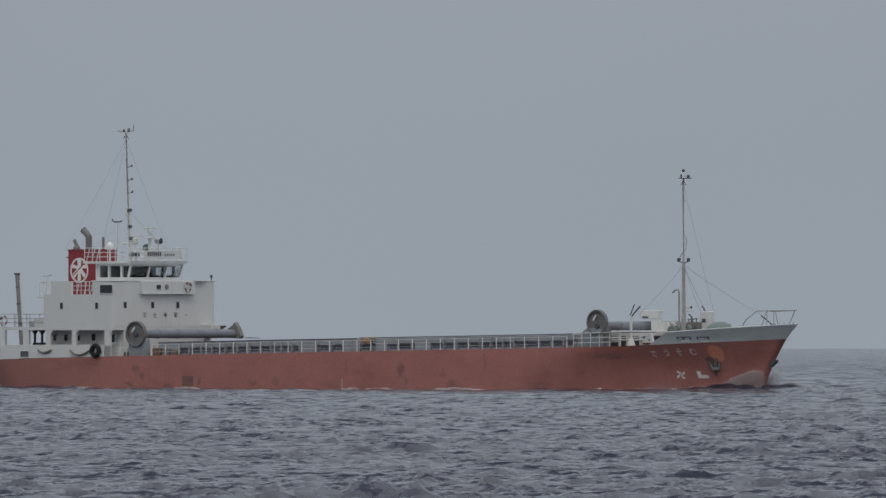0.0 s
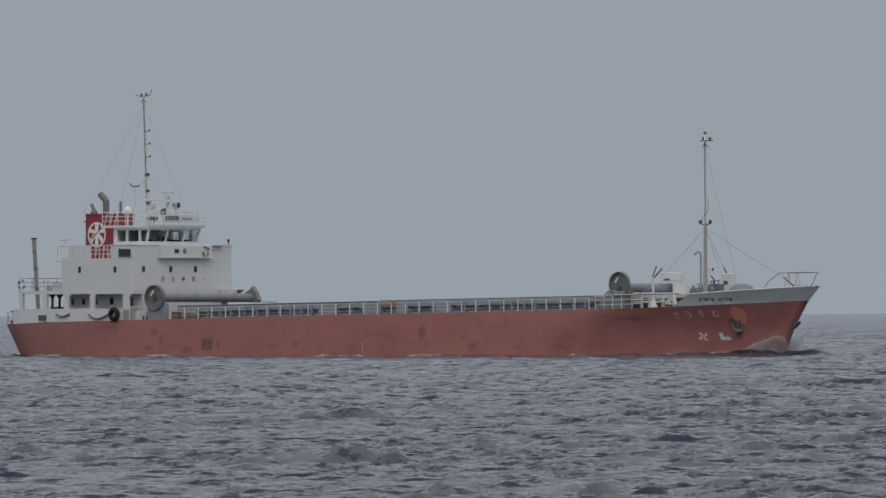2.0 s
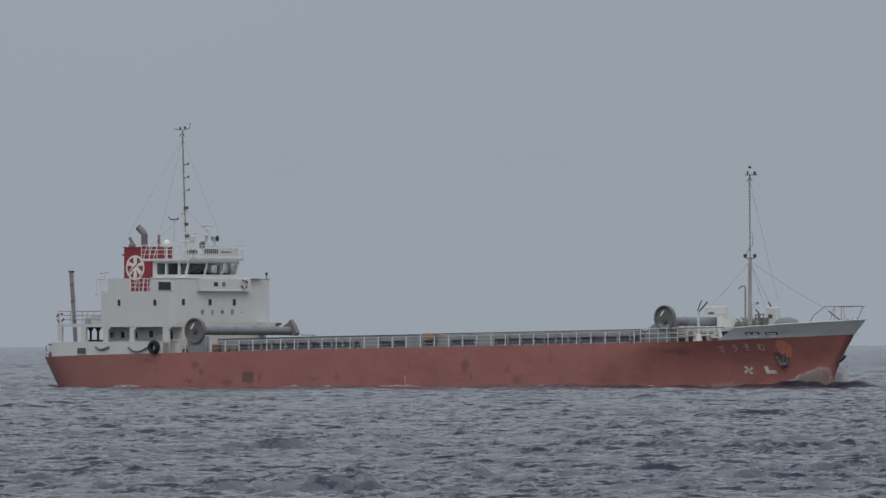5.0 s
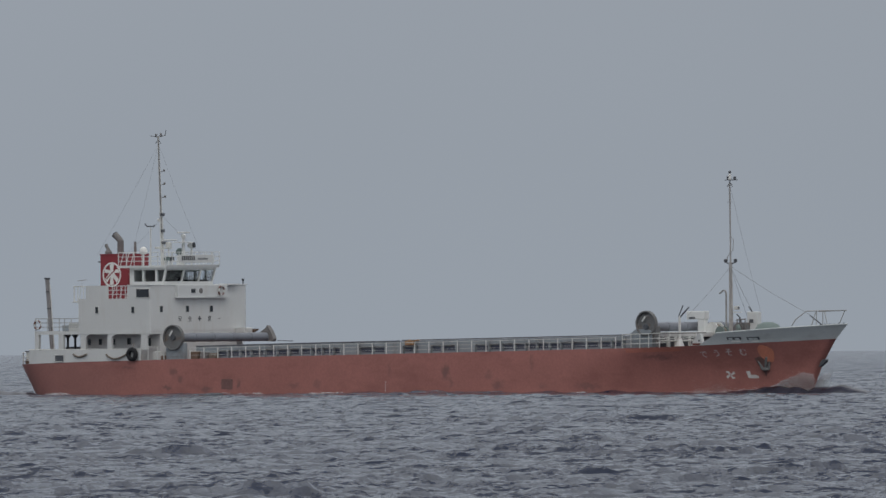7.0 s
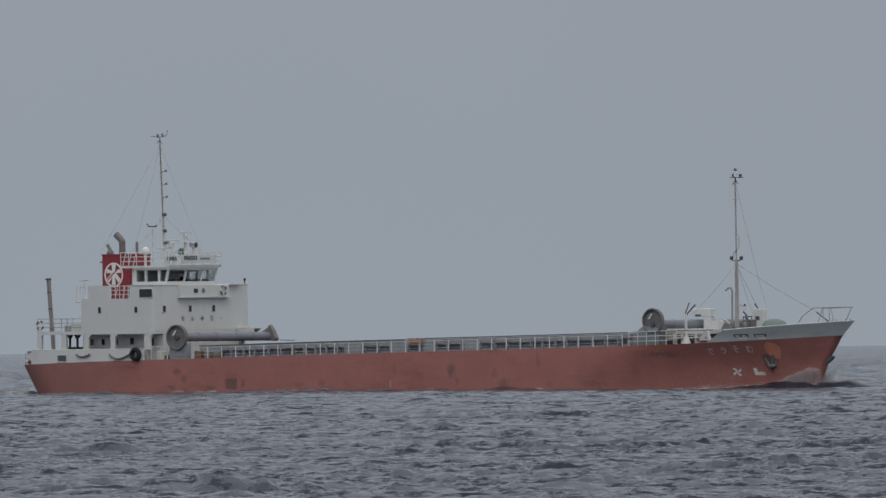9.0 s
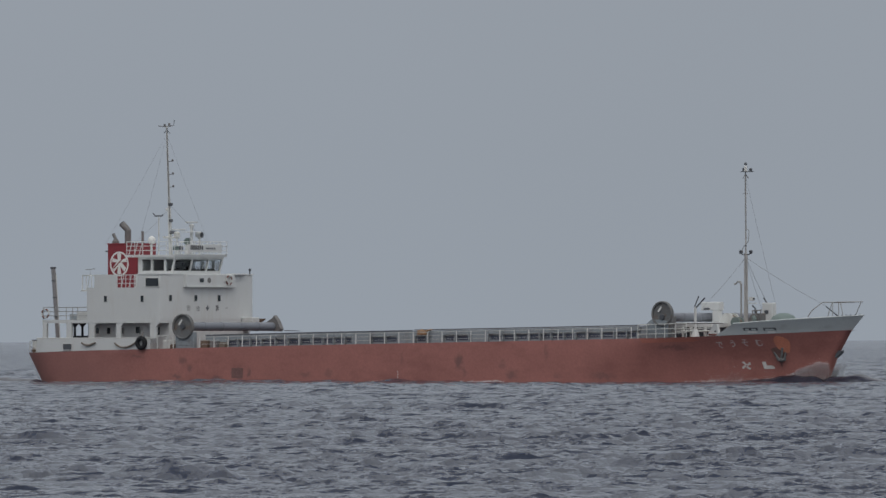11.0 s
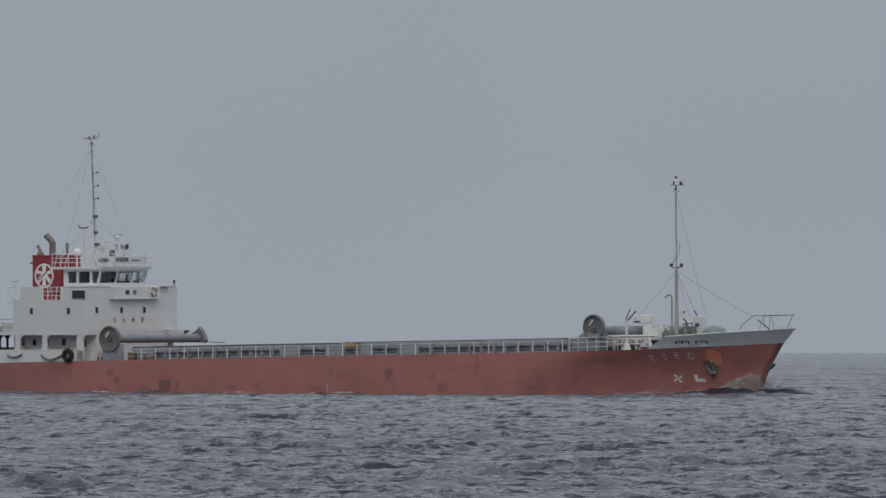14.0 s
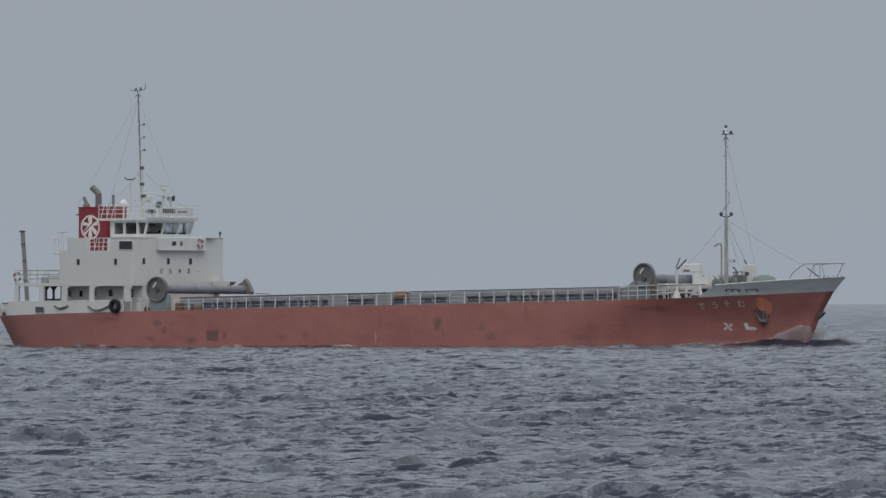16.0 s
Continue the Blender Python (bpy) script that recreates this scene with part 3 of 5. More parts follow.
def lifebuoy(c, axis, r, label):
    t = gear("lifebuoy", wheel(B(), c, axis, [(0.06 * math.sin(a), r + 0.06 * math.cos(a)) for a in np.linspace(0, 2 * math.pi, 11)], 24), WHITE_OLD, label, "lifebuoy", True, "lifebuoys on the rails")
    q = Vector(axis).to_track_quat('Z', 'Y').to_matrix()
    for k in range(4):
        a0 = k * math.pi / 2 + 0.2
        pts = [Vector(c) + q @ Vector((r * math.cos(a0 + j * 0.2), r * math.sin(a0 + j * 0.2), 0)) for j in range(5)]
        part("band", pipe(B(), pts, 0.068, 10), LIFEBUOY, t, "faded orange band")
    return t


LIFEBUOY = material("lifebuoy_orange", (0.20, 0.105, 0.09), 0.6, grain=0.1)
lifebuoy((-79.6, -6.32, 5.88), (0, 1, 0), 0.36, "white lifebuoy with faded bands on boat deck rail")
lifebuoy((-67.0, 2.42, 8.64), (1, 0, 0), 0.36, "white lifebuoy with faded bands on bridge front")

# exhaust post at the stern
post = part("stern_post", rod(B(), (-83.35, 0.1, 2.5), (-83.95, 0.1, 9.7), 0.18, 14), POST_GREY, ship, "tall grey-brown stern ventilator post")
part("cap", wheel(B(), (-83.96, 0.1, 9.68), (0, 0, 1), [(0, 0), (0, 0.24), (0.1, 0.27), (0.14, 0.2), (0.14, 0)], 16), GREY_DARK, post)
for z in (5.6, 7.2, 8.6):
    part("clamp", wheel(B(), (-83.35 - 0.6 * (z - 2.5) / 7.2, 0.1, z), (0, 0, 1), [(0, 0), (0, 0.225), (0.09, 0.225), (0.09, 0)], 14), GREY_DARK, post)
part("ladder", pipe(B(), [(-83.1, 0.05, 2.6), (-83.62, 0.05, 9.2)], 0.04, 6), WHITE_OLD, post)

# ladder cage on the aft edge of the house
cage = part("ladder_cage", pipe(B(), [(-75.2, -5.9, 7.8), (-75.95, -5.9, 7.8), (-75.95, -5.9, 9.05), (-75.2, -5.9, 9.05)], 0.05, 6), WHITE_OLD, ship, "white platform cage on the house")
part("cage_floor", box(B(), -76.0, -75.2, -6.1, -4.6, 7.72, 7.80, 0.01), WHITE_OLD, cage)
for x, y in ((-75.95, -4.7), (-75.55, -5.9), (-75.95, -5.3)):
    part("stanchion", rod(B(), (x, y, 7.8), (x + (0.3 if y == -5.3 else 0), y, 9.05), 0.03, 6), WHITE_OLD, cage)
part("cage_rail", pipe(B(), [(-75.95, -5.9, 9.05), (-75.95, -4.7, 9.05), (-75.2, -4.7, 9.05)], 0.035, 6), WHITE_OLD, cage)
bm = rod(B(), (-76.2, -5.2, 9.52), (-75.2, -5.2, 9.60), 0.03, 6)
rod(bm, (-75.7, -5.2, 9.56), (-75.7, -5.2, 9.05), 0.016, 6)
part("aerial", bm, RAIL_GREY, ship, "thin grey aerial arm")


# ---- funnel ----
def build_funnel():
    bm = column(B(), [(-76.95, -1.3), (-73.95, -1.3), (-73.75, -1.1), (-73.75, 1.1), (-73.95, 1.3), (-76.95, 1.3)], 8.0, 11.68)
    fn = part("funnel", bm, FUNNEL_RED, ship, "maroon funnel casing with a white ring mark")
    part("rim", column(B(), [(-77.0, -1.35), (-73.9, -1.35), (-73.7, -1.12), (-73.7, 1.12), (-73.9, 1.35), (-77.0, 1.35)], 11.66, 11.74), FUNNEL_RED, fn)
    # ring mark with five tapering strokes
    c, y0 = (-75.72, 10.02), -1.335
    bm = B()
    n = 40
    ring = []
    for rr in (0.80, 0.92):
        ring.append([[bm.verts.new((c[0] + rr * 1.08 * math.cos(2 * math.pi * i / n), yy, c[1] + rr * 1.12 * math.sin(2 * math.pi * i / n))) for i in range(n)] for yy in (y0, -1.30)])
    (i0, i1), (o0, o1) = ring
    for i in range(n):
        j = (i + 1) % n
        bm.faces.new((i0[i], i0[j], o0[j], o0[i]))
        bm.faces.new((o0[i], o0[j], o1[j], o1[i]))
        bm.faces.new((i0[i], i1[i], i1[j], i0[j]))
    part("ring_mark", bm, LOGO_WHITE, fn)
    strokes = (
        [(-0.15, 0.30), (-0.21, 0.80), (0.0, 0.86), (0.21, 0.80), (0.15, 0.30)],
        [(-0.78, 0.16), (-0.70, 0.46), (-0.10, 0.30), (0.10, 0.30), (0.70, 0.46), (0.78, 0.16), (0.12, 0.12), (-0.12, 0.12)],
        [(-0.06, 0.10), (-0.26, 0.12), (-0.72, -0.34), (-0.52, -0.62), (-0.08, -0.10)],
        [(0.06, 0.10), (0.26, 0.12), (0.72, -0.34), (0.52, -0.62), (0.08, -0.10)],
        [(-0.07, 0.08), (-0.20, -0.76), (0.0, -0.84), (0.20, -0.76), (0.07, 0.08)])
    for k, out in enumerate(strokes):
        part("mark_stroke", prism(B(), [(c[0] + u, c[1] + v * 1.05) for u, v in out], y0 - 0.003 * k, -1.30), LOGO_WHITE, fn)
    part("mark_shadow", prism(B(), [(c[0] - 0.62, c[1] - 0.34), (c[0] - 0.55, c[1] - 0.42), (c[0] + 0.42, c[1] + 0.40), (c[0] + 0.36, c[1] + 0.46)], y0 - 0.02, -1.30), FUNNEL_RED, fn)
    part("aft_arm", rod(B(), (-77.5, -0.9, 11.1), (-76.9, -0.9, 11.05), 0.06, 8), GREY_DARK, fn)
    # exhausts
    ex = part("exhaust_pipe", pipe(B(), [(-75.85, 0, 11.6), (-75.85, 0, 12.82), (-76.0, 0, 12.98), (-76.45, 0, 13.35)], 0.27, 14), EXHAUST, fn, "grey sooty bent exhaust pipe")
    part("exhaust_mouth", wheel(B(), (-76.42, 0, 13.32), (-0.72, 0, 0.6), [(0, 0.27), (0.06, 0.29), (0.1, 0.24), (-0.2, 0.22), (-0.2, 0)], 14), BLACK, ex)
    part("exhaust_pipe", pipe(B(), [(-76.75, -0.5, 11.6), (-76.75, -0.5, 12.1), (-76.95, -0.5, 12.4), (-77.0, -0.5, 12.55)], 0.14, 10), EXHAUST, fn)
    part("vent_cowl", wheel(B(), (-76.75, -0.5, 11.7), (0, 0, 1), [(0, 0), (0, 0.3), (0.2, 0.3), (0.4, 0.17), (0.4, 0)], 14), EXHAUST, fn)
    part("exhaust_pipe", rod(B(), (-74.6, 0.4, 11.6), (-74.6, 0.4, 12.75), 0.11, 10), EXHAUST, fn)
    return fn


build_funnel()
# white rails in the notch before the funnel
nr = rail_run("funnel_rail", [(-72.1, -6.1, 8.02), (-69.8, -6.1, 8.02)], 1.05, 3, WHITE, ship, "white rail before the funnel", 0.45)
for x in (-71.7, -70.9, -70.2):
    part("brace", rod(B(), (x, -6.05, 8.02), (x + 0.28, -6.05, 9.05), 0.03, 6), WHITE, nr)


# ---- wheelhouse ----
def build_wheelhouse():
    x0, x1, yw, z0, z1 = -72.2, -68.55, 3.2, 9.05, 10.55
    lean = 0.34
    sill, head = 9.42, 10.36
    bm = B()
    column(bm, [(x0, -yw), (x1, -yw), (x1, yw), (x0, yw)], z0, sill)
    wh = part("wheelhouse", bm, WHITE, ship, "white wheelhouse with forward-raked windows")
    part("back_wall", box(B(), x0, x0 + 0.1, -yw, yw, sill, z1), WHITE, wh)
    part("window_head", column(B(), [(x0, -yw), (x1 + lean * 0.85, -yw - 0.05), (x1 + lean * 0.85, yw + 0.05), (x0, yw)], head, z1, (0.03, 0)), WHITE, wh)

    def post(xa, ya, xb, yb, w=0.13):
        bm = B()
        vs = []
        for x, y, z in ((xa, ya, sill), (xb, yb, head)):
            vs.append([bm.verts.new((x + dx, y + dy, z)) for dx, dy in ((-w / 2, -w / 2), (w / 2, -w / 2), (w / 2, w / 2), (-w / 2, w / 2))])
        for i in range(4):
            j = (i + 1) % 4
            bm.faces.new((vs[0][i], vs[0][j], vs[1][j], vs[1][i]))
        bm.faces.new(vs[0][::-1])
        bm.faces.new(vs[1])
        part("window_post", bm, WHITE, wh)

    ys = (-3.13, -0.85, 1.3, 3.13)
    for y in ys:
        post(x1 - 0.07, y, x1 + lean - 0.12, y * 1.01, 0.16)
    for ya, yb in zip(ys, ys[1:]):
        bm = B()
        q = [bm.verts.new(p) for p in ((x1 - 0.1, ya + 0.08, sill), (x1 - 0.1, yb - 0.08, sill), (x1 + lean - 0.16, yb - 0.08, head), (x1 + lean - 0.16, ya + 0.08, head))]
        bm.faces.new(q)
        bmesh.ops.solidify(bm, geom=bm.faces, thickness=0.012)
        part("front_pane", bm, CLEAR, wh, "raked wheelhouse window pane").visible_shadow = False
    for side in (-1, 1):
        xs = (x0 + 0.1, -71.0, -70.85, -69.6, -69.45, x1 - 0.07)
        for xa in (x0 + 0.35, -70.75, -69.35):
            post(xa, side * 3.1, xa, side * 3.1, 0.2)
        for xa, xb in ((x0 + 0.45, -70.85), (-70.65, -69.45), (-69.25, x1 + 0.05)):
            part("side_pane", box(B(), xa, xb, side * 3.12 - 0.006, side * 3.12 + 0.006, sill, head), CLEAR, wh).visible_shadow = False
        part("rear_panel", box(B(), x0 + 0.1, x0 + 0.28, side * 3.1 - 0.09, side * 3.1 + 0.09, sill, head), WHITE, wh)
    # the dark inside
    part("chart_bulkhead", box(B(), -70.9, -70.8, -3.0, -1.1, sill, head), EXHAUST, wh)
    part("console", box(B(), -69.3, -68.85, -2.8, 2.8, sill - 0.2, sill + 0.16, 0.04), BLACK, wh)
    part("helm_seat", box(B(), -69.9, -69.5, 0.0, 0.5, sill - 0.2, sill + 0.42, 0.06), BLACK, wh)
    part("ceiling_box", box(B(), -71.5, -68.7, -3.0, 3.0, head - 0.02, head - 0.004), WHITE_OLD, wh)
    # roof
    roof = part("wheelhouse_roof", column(B(), [(-73.3, -3.55), (-68.15, -3.55), (-67.98, -3.3), (-67.98, 3.3), (-68.15, 3.55), (-73.3, 3.55)], 10.55, 10.74), WHITE, ship, "white overhanging wheelhouse roof")
    part("roof_lip", column(B(), [(-68.12, -3.6), (-67.93, -3.32), (-67.93, 3.32), (-68.12, 3.6)], 10.72, 10.80), WHITE, roof)
    return wh


CLEAR = bpy.data.materials.new("clear_window_glass")
CLEAR.use_nodes = True
_b = CLEAR.node_tree.nodes["Principled BSDF"]
_b.inputs["Base Color"].default_value = (0.92, 0.95, 0.97, 1)
_b.inputs["Transmission Weight"].default_value = 1.0
_b.inputs["Roughness"].default_value = 0.02
_b.inputs["IOR"].default_value = 1.08
build_wheelhouse()

# bridge wing front with its ledge
wing = part("bridge_front", box(B(), HF - 0.1, -67.12, -3.05, 3.35, 8.12, TOP + 0.02, 0.03), WHITE, ship, "white bridge front apron with a ledge")
part("ledge", box(B(), HF, -67.02, -3.12, 3.42, 8.04, 8.12, 0.015), WHITE, wing)
part("square_port", box(B(), -67.14, -67.06, -1.35, -0.85, 8.45, 8.80, 0.03), GLASS, wing, "dark square port")
part("round_port", wheel(B(), (-67.14, -0.1, 8.63), (1, 0, 0), [(0, 0), (0, 0.22), (0.05, 0.22), (0.08, 0.16), (0.08, 0)], 20), EXHAUST, wing, "grey round port")
for side in (-1, 1):
    y0, y1 = (3.35, 4.9) if side > 0 else (-4.9, -3.05)
    if side > 0:
        part("wing_cap", box(B(), -68.0, -67.1, y0, y1, TOP - 0.02, TOP + 0.1, 0.02), WHITE, wing)
# port corner light post and small gear
lp = part("wing_light_post", rod(B(), (-67.6, 5.95, 9.1), (-67.6, 5.95, 9.5), 0.05, 8), GREY_DARK, ship, "small dark light on a short post")
part("lamp_head", wheel(B(), (-67.6, 5.95, 9.42), (0, 0, 1), [(0, 0), (0, 0.09), (0.2, 0.11), (0.2, 0)], 12), BLACK, lp)
part("vent_box", box(B(), -67.4, -66.3, 4.6, 5.6, 5.0, 5.55, 0.04), WHITE, ship, "white ventilator box before the house")
part("hose_reel", prism(B(), [(-66.6, 5.0), (-65.9, 5.35), (-65.9, 5.45), (-66.9, 5.45)], 5.7, 5.9), RUST, ship, "rust-brown bracket before the house")

# ---- monkey island above the wheelhouse ----
ROOF = 10.74
mr = rail_run("roof_rail", [(-73.2, -3.45, ROOF), (-68.1, -3.45, ROOF), (-68.02, 3.4, ROOF), (-73.2, 3.45, ROOF)], 1.1, 3, WHITE, ship, "white rail round the wheelhouse roof", 0.85)
for x in (-73.0, -72.4, -71.9):
    part("brace", rod(B(), (x, -3.43, ROOF), (x + 0.35, -3.43, ROOF + 1.08), 0.035, 6), WHITE, mr)
board = part("call_sign_board", box(B(), -68.08, -68.02, -1.75, 2.75, 10.95, 11.62, 0.01), WHITE, ship, "white name board with dark unreadable lettering")
for k in range(7):
    y = -1.45 + k * 0.25
    part("letter_bar", box(B(), -68.03, -68.008, y, y + 0.16, 11.16, 11.52), BLACK, board)
for k in range(5):
    y = 0.65 + k * 0.26
    part("letter_bar", box(B(), -68.03, -68.008, y, y + 0.17, 11.2, 11.36), GREY_DARK, board)


def lamp_on(c, r, d, axis, parent, mat=BLACK, name="floodlight", label=""):
    return part(name, wheel(B(), c, axis, [(0, 0), (0, r), (d * 0.55, r), (d, r * 0.55), (d, 0)], 16), mat, parent, label)


sl = part("searchlight", wheel(B(), (-68.9, 1.1, 12.42), (-1, -0.25, 0), [(0, 0), (0, 0.25), (0.35, 0.28), (0.5, 0.14), (0.5, 0)], 18), WHITE, ship, "white drum searchlight with dark face")
part("lens", wheel(B(), (-68.88, 1.1, 12.42), (1, 0.25, 0), [(0, 0), (0, 0.245), (0.09, 0.23), (0.09, 0)], 18), BLACK, sl)
part("pedestal", rod(B(), (-69.1, 1.1, ROOF), (-69.1, 1.1, 12.2), 0.09, 10), WHITE, sl)
gl = part("compass_binnacle", wheel(B(), (-69.6, 0.2, ROOF), (0, 0, 1), [(0, 0), (0, 0.3), (0.9, 0.2), (0.95, 0.34), (1.25, 0.34), (1.42, 0.18), (1.42, 0)], 18), GREEN, ship, "green-hooded compass on a white stand")
part("stand", wheel(B(), (-69.6, 0.2, ROOF), (0, 0, 1), [(0, 0), (0, 0.31), (0.88, 0.21), (0.88, 0)], 18), WHITE, gl)
for y in (-2.45, -3.0):
    s = part("signal_lamp", wheel(B(), (-68.5, y, 11.25), (1, 0, 0.2), [(0, 0), (0, 0.2), (0.3, 0.24), (0.34, 0.2), (0.34, 0)], 14), GREY_DARK if y > -2.6 else GREEN, ship, "dark signal lamp on the roof")
    part("stand", rod(B(), (-68.4, y, ROOF), (-68.4, y, 11.2), 0.05, 8), WHITE, s)
dm = part("satellite_dome", wheel(B(), (-71.7, -2.0, 11.68), (0, 0, 1), [(0, 0), (0, 0.22), (0.12, 0.3), (0.35, 0.32), (0.52, 0.24), (0.62, 0.1), (0.64, 0)], 20), LOGO_WHITE, ship, "white satellite dome on a short post", smooth=True)
part("stand", rod(B(), (-71.7, -2.0, ROOF), (-71.7, -2.0, 11.72), 0.07, 8), WHITE, dm)
# radar mast
rm = part("radar_mast", rod(B(), (-69.1, 0.0, ROOF), (-69.05, 0.0, 13.05), 0.16, 12, 0.12), WHITE, ship, "white radar mast with two scanners")
part("radar_platform", box(B(), -69.55, -68.75, -0.8, 0.8, 12.62, 12.68, 0.01), WHITE, rm)
part("scanner_motor", wheel(B(), (-69.05, 0, 13.02), (0, 0, 1), [(0, 0), (0, 0.2), (0.22, 0.22), (0.34, 0.1), (0.34, 0)], 14), WHITE, rm)
part("scanner_bar", box(B(), -69.15, -68.95, -0.72, 0.72, 13.40, 13.52, 0.03), WHITE_OLD, rm)
part("scanner_motor", wheel(B(), (-69.9, -0.9, 12.25), (0, 0, 1), [(0, 0), (0, 0.26), (0.34, 0.26), (0.45, 0.12), (0.45, 0)], 14), WHITE_OLD, rm)
part("scanner_bar", box(B(), -70.0, -69.8, -1.9, 0.1, 12.78, 12.90, 0.03), WHITE, rm)
part("scanner_arm", box(B(), -71.3, -69.6, -0.98, -0.82, 12.12, 12.22, 0.02), WHITE_OLD, rm)
part("rung_post", rod(B(), (-69.9, -0.9, ROOF), (-69.9, -0.9, 12.3), 0.07, 8), WHITE, rm)

# ---- main mast ----
MA = lambda z: (-71.34 - 0.37 * (z - 12.16) / 9.5, 0.0, z)
mm = part("main_mast", rod(B(), MA(ROOF), MA(15.2), 0.17, 12, 0.13), WHITE_OLD, ship, "tall white raked signal mast with lamps")
part("upper_pole", rod(B(), MA(15.2), MA(21.5), 0.10, 10, 0.075), WHITE_OLD, mm)
part("cable", pipe(B(), [(MA(z)[0] + 0.08, -0.1, z) for z in (11, 13.4, 14.6, 14.9, 15.6, 18, 21.3)], 0.032, 6), EXHAUST, mm)
for z in (18.5, 17.42, 16.35):
    a = part("lamp_arm", rod(B(), MA(z), (MA(z)[0] + 0.55, 0, z + 0.10), 0.03, 6), EXHAUST, mm)
    part("lamp", wheel(B(), (MA(z)[0] + 0.5, 0, z + 0.02), (0, 0, 1), [(0, 0), (0, 0.07), (0.16, 0.09), (0.2, 0.04), (0.2, 0)], 10), EXHAUST, a)
ya = part("yard", pipe(B(), [(MA(21.4)[0] - 0.4, -0.6, 21.5), MA(21.4), (MA(21.4)[0] + 0.35, 0.5, 21.55)], 0.032, 6), EXHAUST, mm)
part("masthead_lamp", wheel(B(), (MA(21.5)[0] - 0.05, -0.2, 21.45), (0, 0, 1), [(0, 0), (0, 0.09), (0.2, 0.09), (0.2, 0)], 10), EXHAUST, ya)
lamp_on((MA(21.5)[0] + 0.2, 0.1, 21.5), 0.10, 0.24, (0, 0, 1), ya, EXHAUST)
for dx, dy in ((0.35, 0.5),):
    part("whip_aerial", rod(B(), (MA(21.5)[0] + dx, dy, 21.55), (MA(21.5)[0] + dx + 0.08, dy, 22.0), 0.025, 6), GREY_DARK, ya)
part("masthead_brace", pipe(B(), [(MA(21)[0] - 0.3, 0, 20.9), MA(21.2), (MA(21)[0] + 0.3, 0, 20.85)], 0.03, 6), GREY_DARK, mm)
for z, dx in ((14.95, 0.3), (14.5, -0.3), (13.6, 0.25), (12.6, 0.4)):
    part("mast_fitting", box(B(), MA(z)[0] + min(0, dx), MA(z)[0] + max(0, dx), -0.14, 0.14, z - 0.1, z + 0.14, 0.02), GREY_DARK if dx > 0 else WHITE_OLD, mm)
part("crosstree", rod(B(), (MA(12.3)[0], -0.9, 12.25), (MA(12.3)[0], 0.9, 12.25), 0.05, 8), WHITE_OLD, mm)
an = part("anemometer_post", rod(B(), (-71.75, -1.0, ROOF), (-71.75, -1.0, 13.9), 0.05, 8), WHITE_OLD, ship, "thin post with anemometer arm")
part("vane", pipe(B(), [(-72.35, -1.0, 14.22), (-72.15, -1.0, 14.0), (-71.4, -1.0, 14.0), (-71.3, -1.0, 14.12)], 0.055, 8), GREY_DARK, an)


def stay(a, b, parent, r=0.010):
    """A wire that hangs a little."""
    a, b = Vector(a), Vector(b)
    pts = [a.lerp(b, k / 8) + Vector((0, 0, -0.12 * math.sin(math.pi * k / 8))) for k in range(9)]
    part("stay", pipe(B(), pts, r, 5), WIRE, parent)


for b in ((-76.5, -2.2, 11.7), (-76.5, 2.2, 11.7), (-69.2, -2.4, 11.8), (-69.2, 2.4, 11.8)):
    stay(MA(20.8), b, mm, 0.007)
stay(MA(14.6), (-73.1, -2.6, 11.75), mm)
stay(MA(15.0), (-68.4, 1.2, 11.9), mm)

# ---- tyre fender and hawsers on the poop side ----
ty = gear("tyre_fender", wheel(B(), (-69.05, -6.72, 3.42), (0, 1, 0), [(-0.16 + 0.0, 0.27), (-0.17, 0.36), (-0.15, 0.52), (-0.06, 0.58), (0.06, 0.58), (0.15, 0.52), (0.17, 0.36), (0.16, 0.27), (-0.16, 0.27)], 28), RUBBER, "old black tyre fender hung on the ship side", "tyre", True)
part("lashing", pipe(B(), [(-69.05, -6.66, 3.98), (-69.0, -6.5, 4.3)], 0.03, 6), ROPE, ty)
for x0, x1, dz in ((-75.45, -74.0, 0.22), (-71.9, -69.5, 0.42)):
    pts = []
    for k in range(13):
        u = k / 12
        pts.append((x0 + (x1 - x0) * u, -6.66, 3.42 + 0.12 * (u if dz > 0.3 else 0.3) - dz * math.sin(math.pi * (u ** 0.8))))
    gear("hawser", pipe(B(), pts, 0.075, 8), ROPE, "brown mooring hawser draped over the bulwark", "rope", False, "hawsers on the poop")


# ---- cargo deck: hatch coaming, side rails, rollers ----
def deck(x):
    return sheer(x) - 0.05


